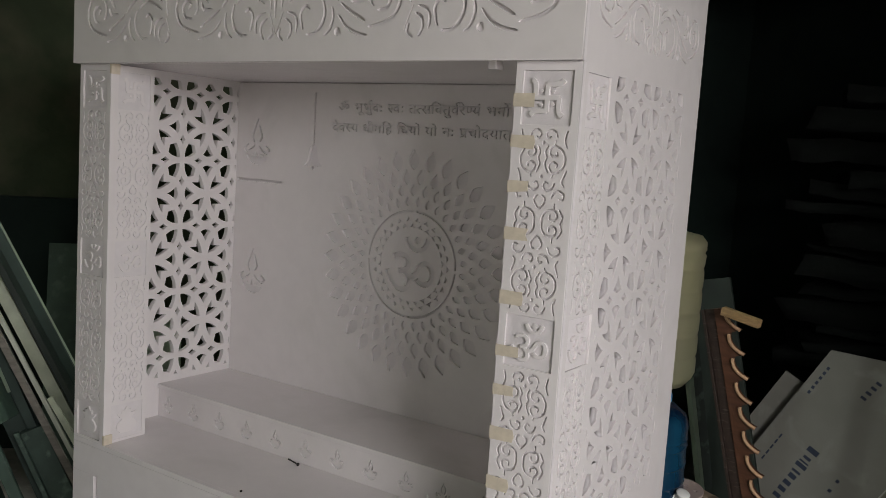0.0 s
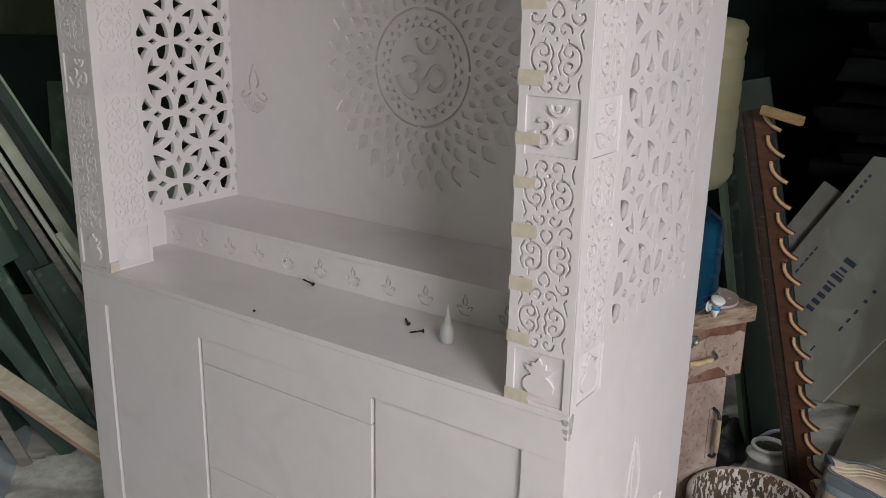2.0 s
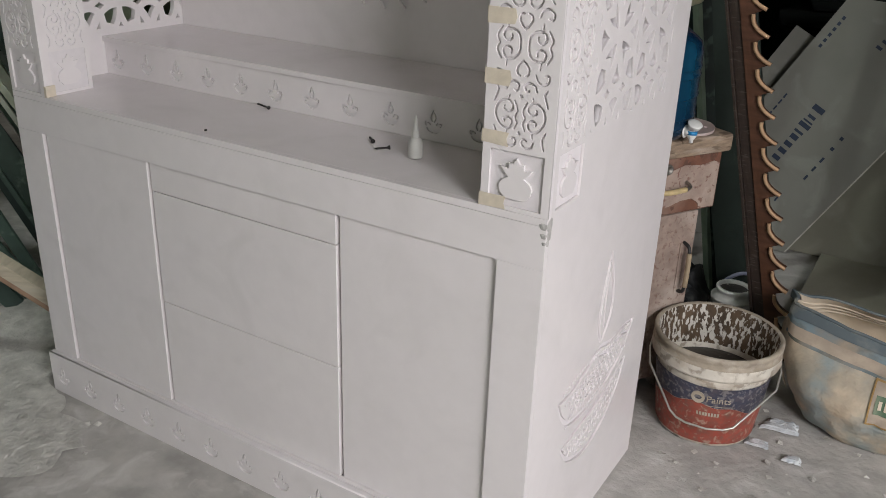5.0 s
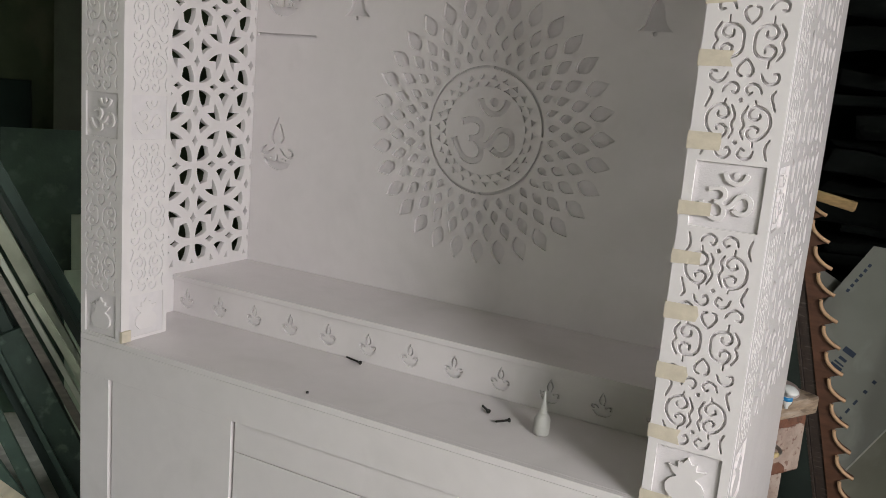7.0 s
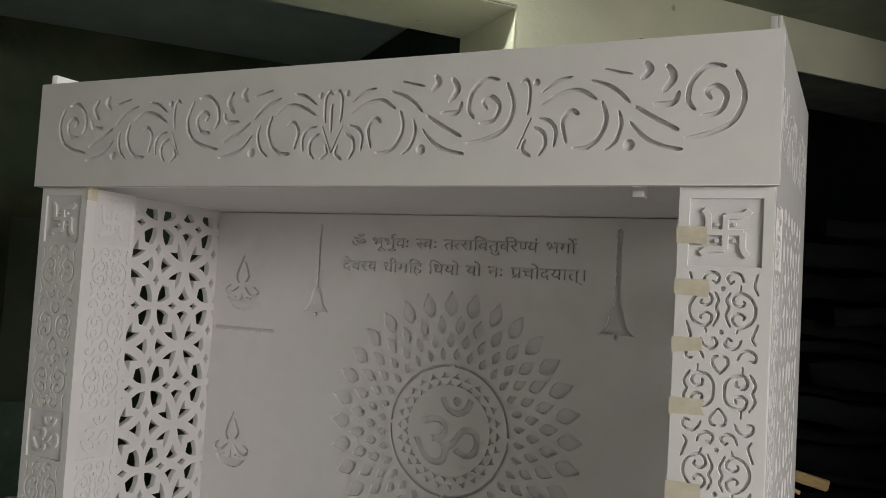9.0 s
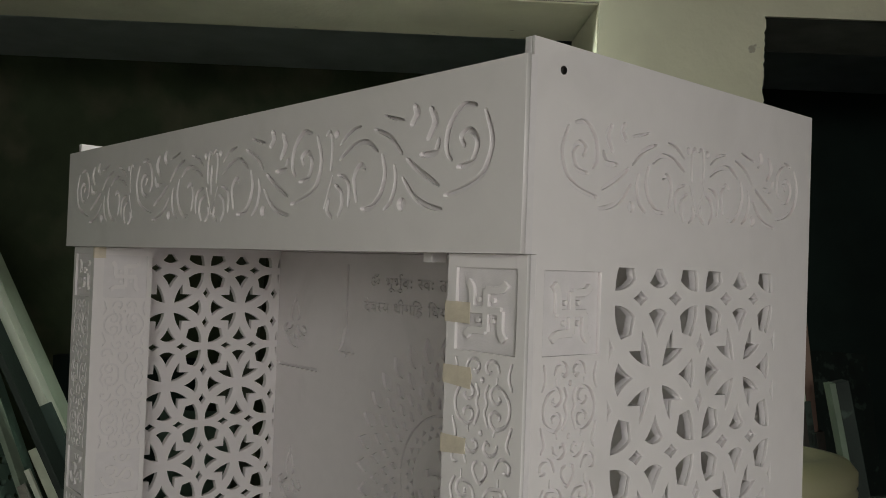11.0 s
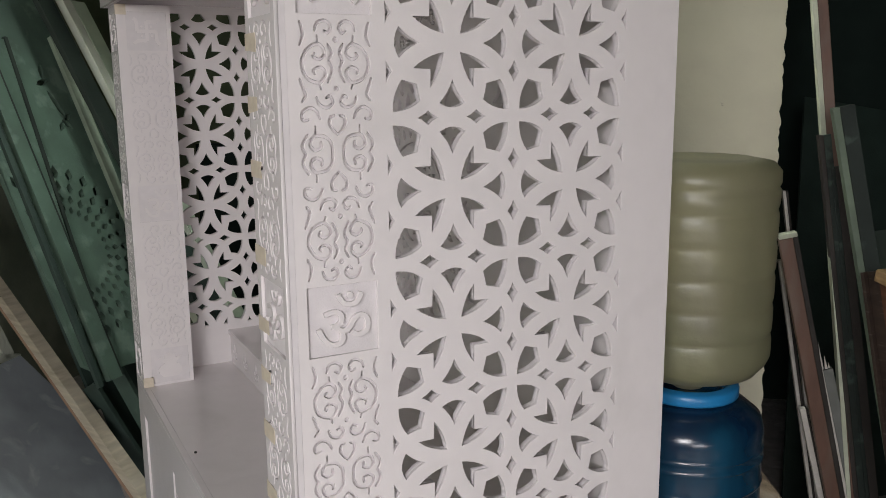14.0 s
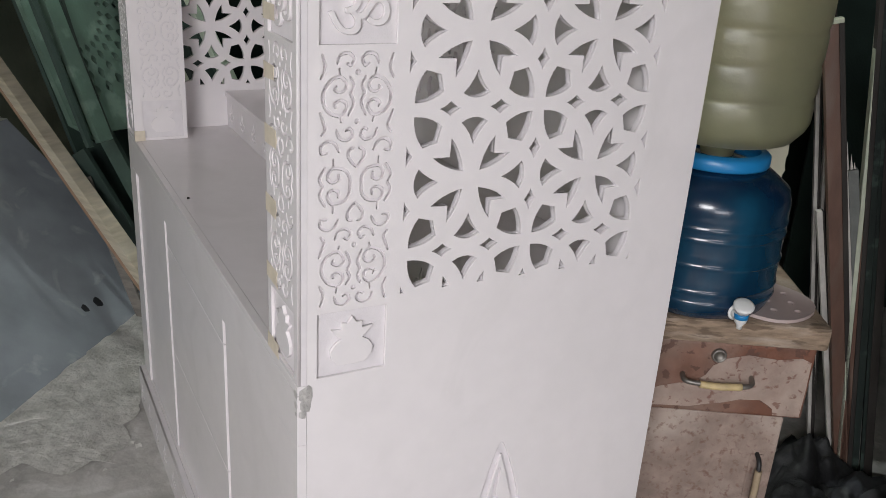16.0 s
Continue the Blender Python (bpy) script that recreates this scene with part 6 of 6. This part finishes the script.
glue = empty("glue_bottle", "small milky plastic glue bottle with a pointed nozzle", "glue bottle")
GB = pose(-0.325, 0.135, CAB + 0.001)
part("body", lathe([(0.0, 0.0), (0.0125, 0.0), (0.0135, 0.003), (0.0135, 0.026), (0.010, 0.034), (0.006, 0.038), (0.0, 0.038)], 24, GB), CLEAR, glue)
part("nozzle", lathe([(0.007, 0.037), (0.006, 0.046), (0.0035, 0.056), (0.0015, 0.075), (0.0, 0.076)], 16, GB), CLEAR, glue)
BLACKM = material("black_screw", (0.03, 0.028, 0.026), 0.4, 0.6)
for x, y, a, n in ((-0.772, 0.227, -15, 0.046), (-0.446, 0.168, -40, 0.03), (-0.397, 0.134, 55, 0.03)):
    screw = empty("screw", "black screw lying on the white cabinet top", "screw", "loose screws")
    S = pose(x, y, CAB + 0.0045, 0, 90, a)
    part("shank", lathe([(0.0, -n / 2), (0.0016, -n / 2 + 0.004)] + [(0.0022 - 0.0005 * (k % 2), -n / 2 + 0.004 + (n - 0.008) * k / 18) for k in range(19)], 10, S), BLACKM, screw)
    part("head", lathe([(0.0018, n / 2 - 0.005), (0.0042, n / 2 - 0.001), (0.0042, n / 2), (0.0, n / 2)], 12, S), BLACKM, screw)
thing("pencil_crumb", lathe([(0.0, 0), (0.003, 0.001), (0.0025, 0.004), (0.0, 0.005)], 8, pose(-0.731, 0.026, CAB + 0.0005)), BLACKM, "tiny dark crumb on the cabinet top", "crumb")
part("hole", lathe([(0.0, 0.0008), (0.0045, 0.0008), (0.0045, 0.0)], 14, pose(0.0, 0.043, 1.850, 0, 90, 0)), BLACKM, temple, "dark drilled hole")
CHIPPED = material("chipped_grey_core", (0.52, 0.50, 0.48), 0.9, grain=0.3, scale=80, bump=0.5, bump_scale=150)
for yc, zc, rad in ((0.004, 0.748, 0.0115), (0.005, 0.733, 0.009), (0.003, 0.721, 0.006)):
    part("chip", lathe([(0.0, 0.0014), (rad * 0.7, 0.0011), (rad, 0.0)], 11, pose(0.0, yc + rad * 0.6, zc, 0, 90, 0), 0.25), CHIPPED, temple, "chipped corner")
    part("chip", lathe([(0.0, 0.0012), (rad * 0.4, 0.0009), (rad * 0.6, 0.0)], 9, pose(-rad * 0.5, 0.0, zc, 90, 0, 0), 0.25), CHIPPED, temple, "chipped corner")
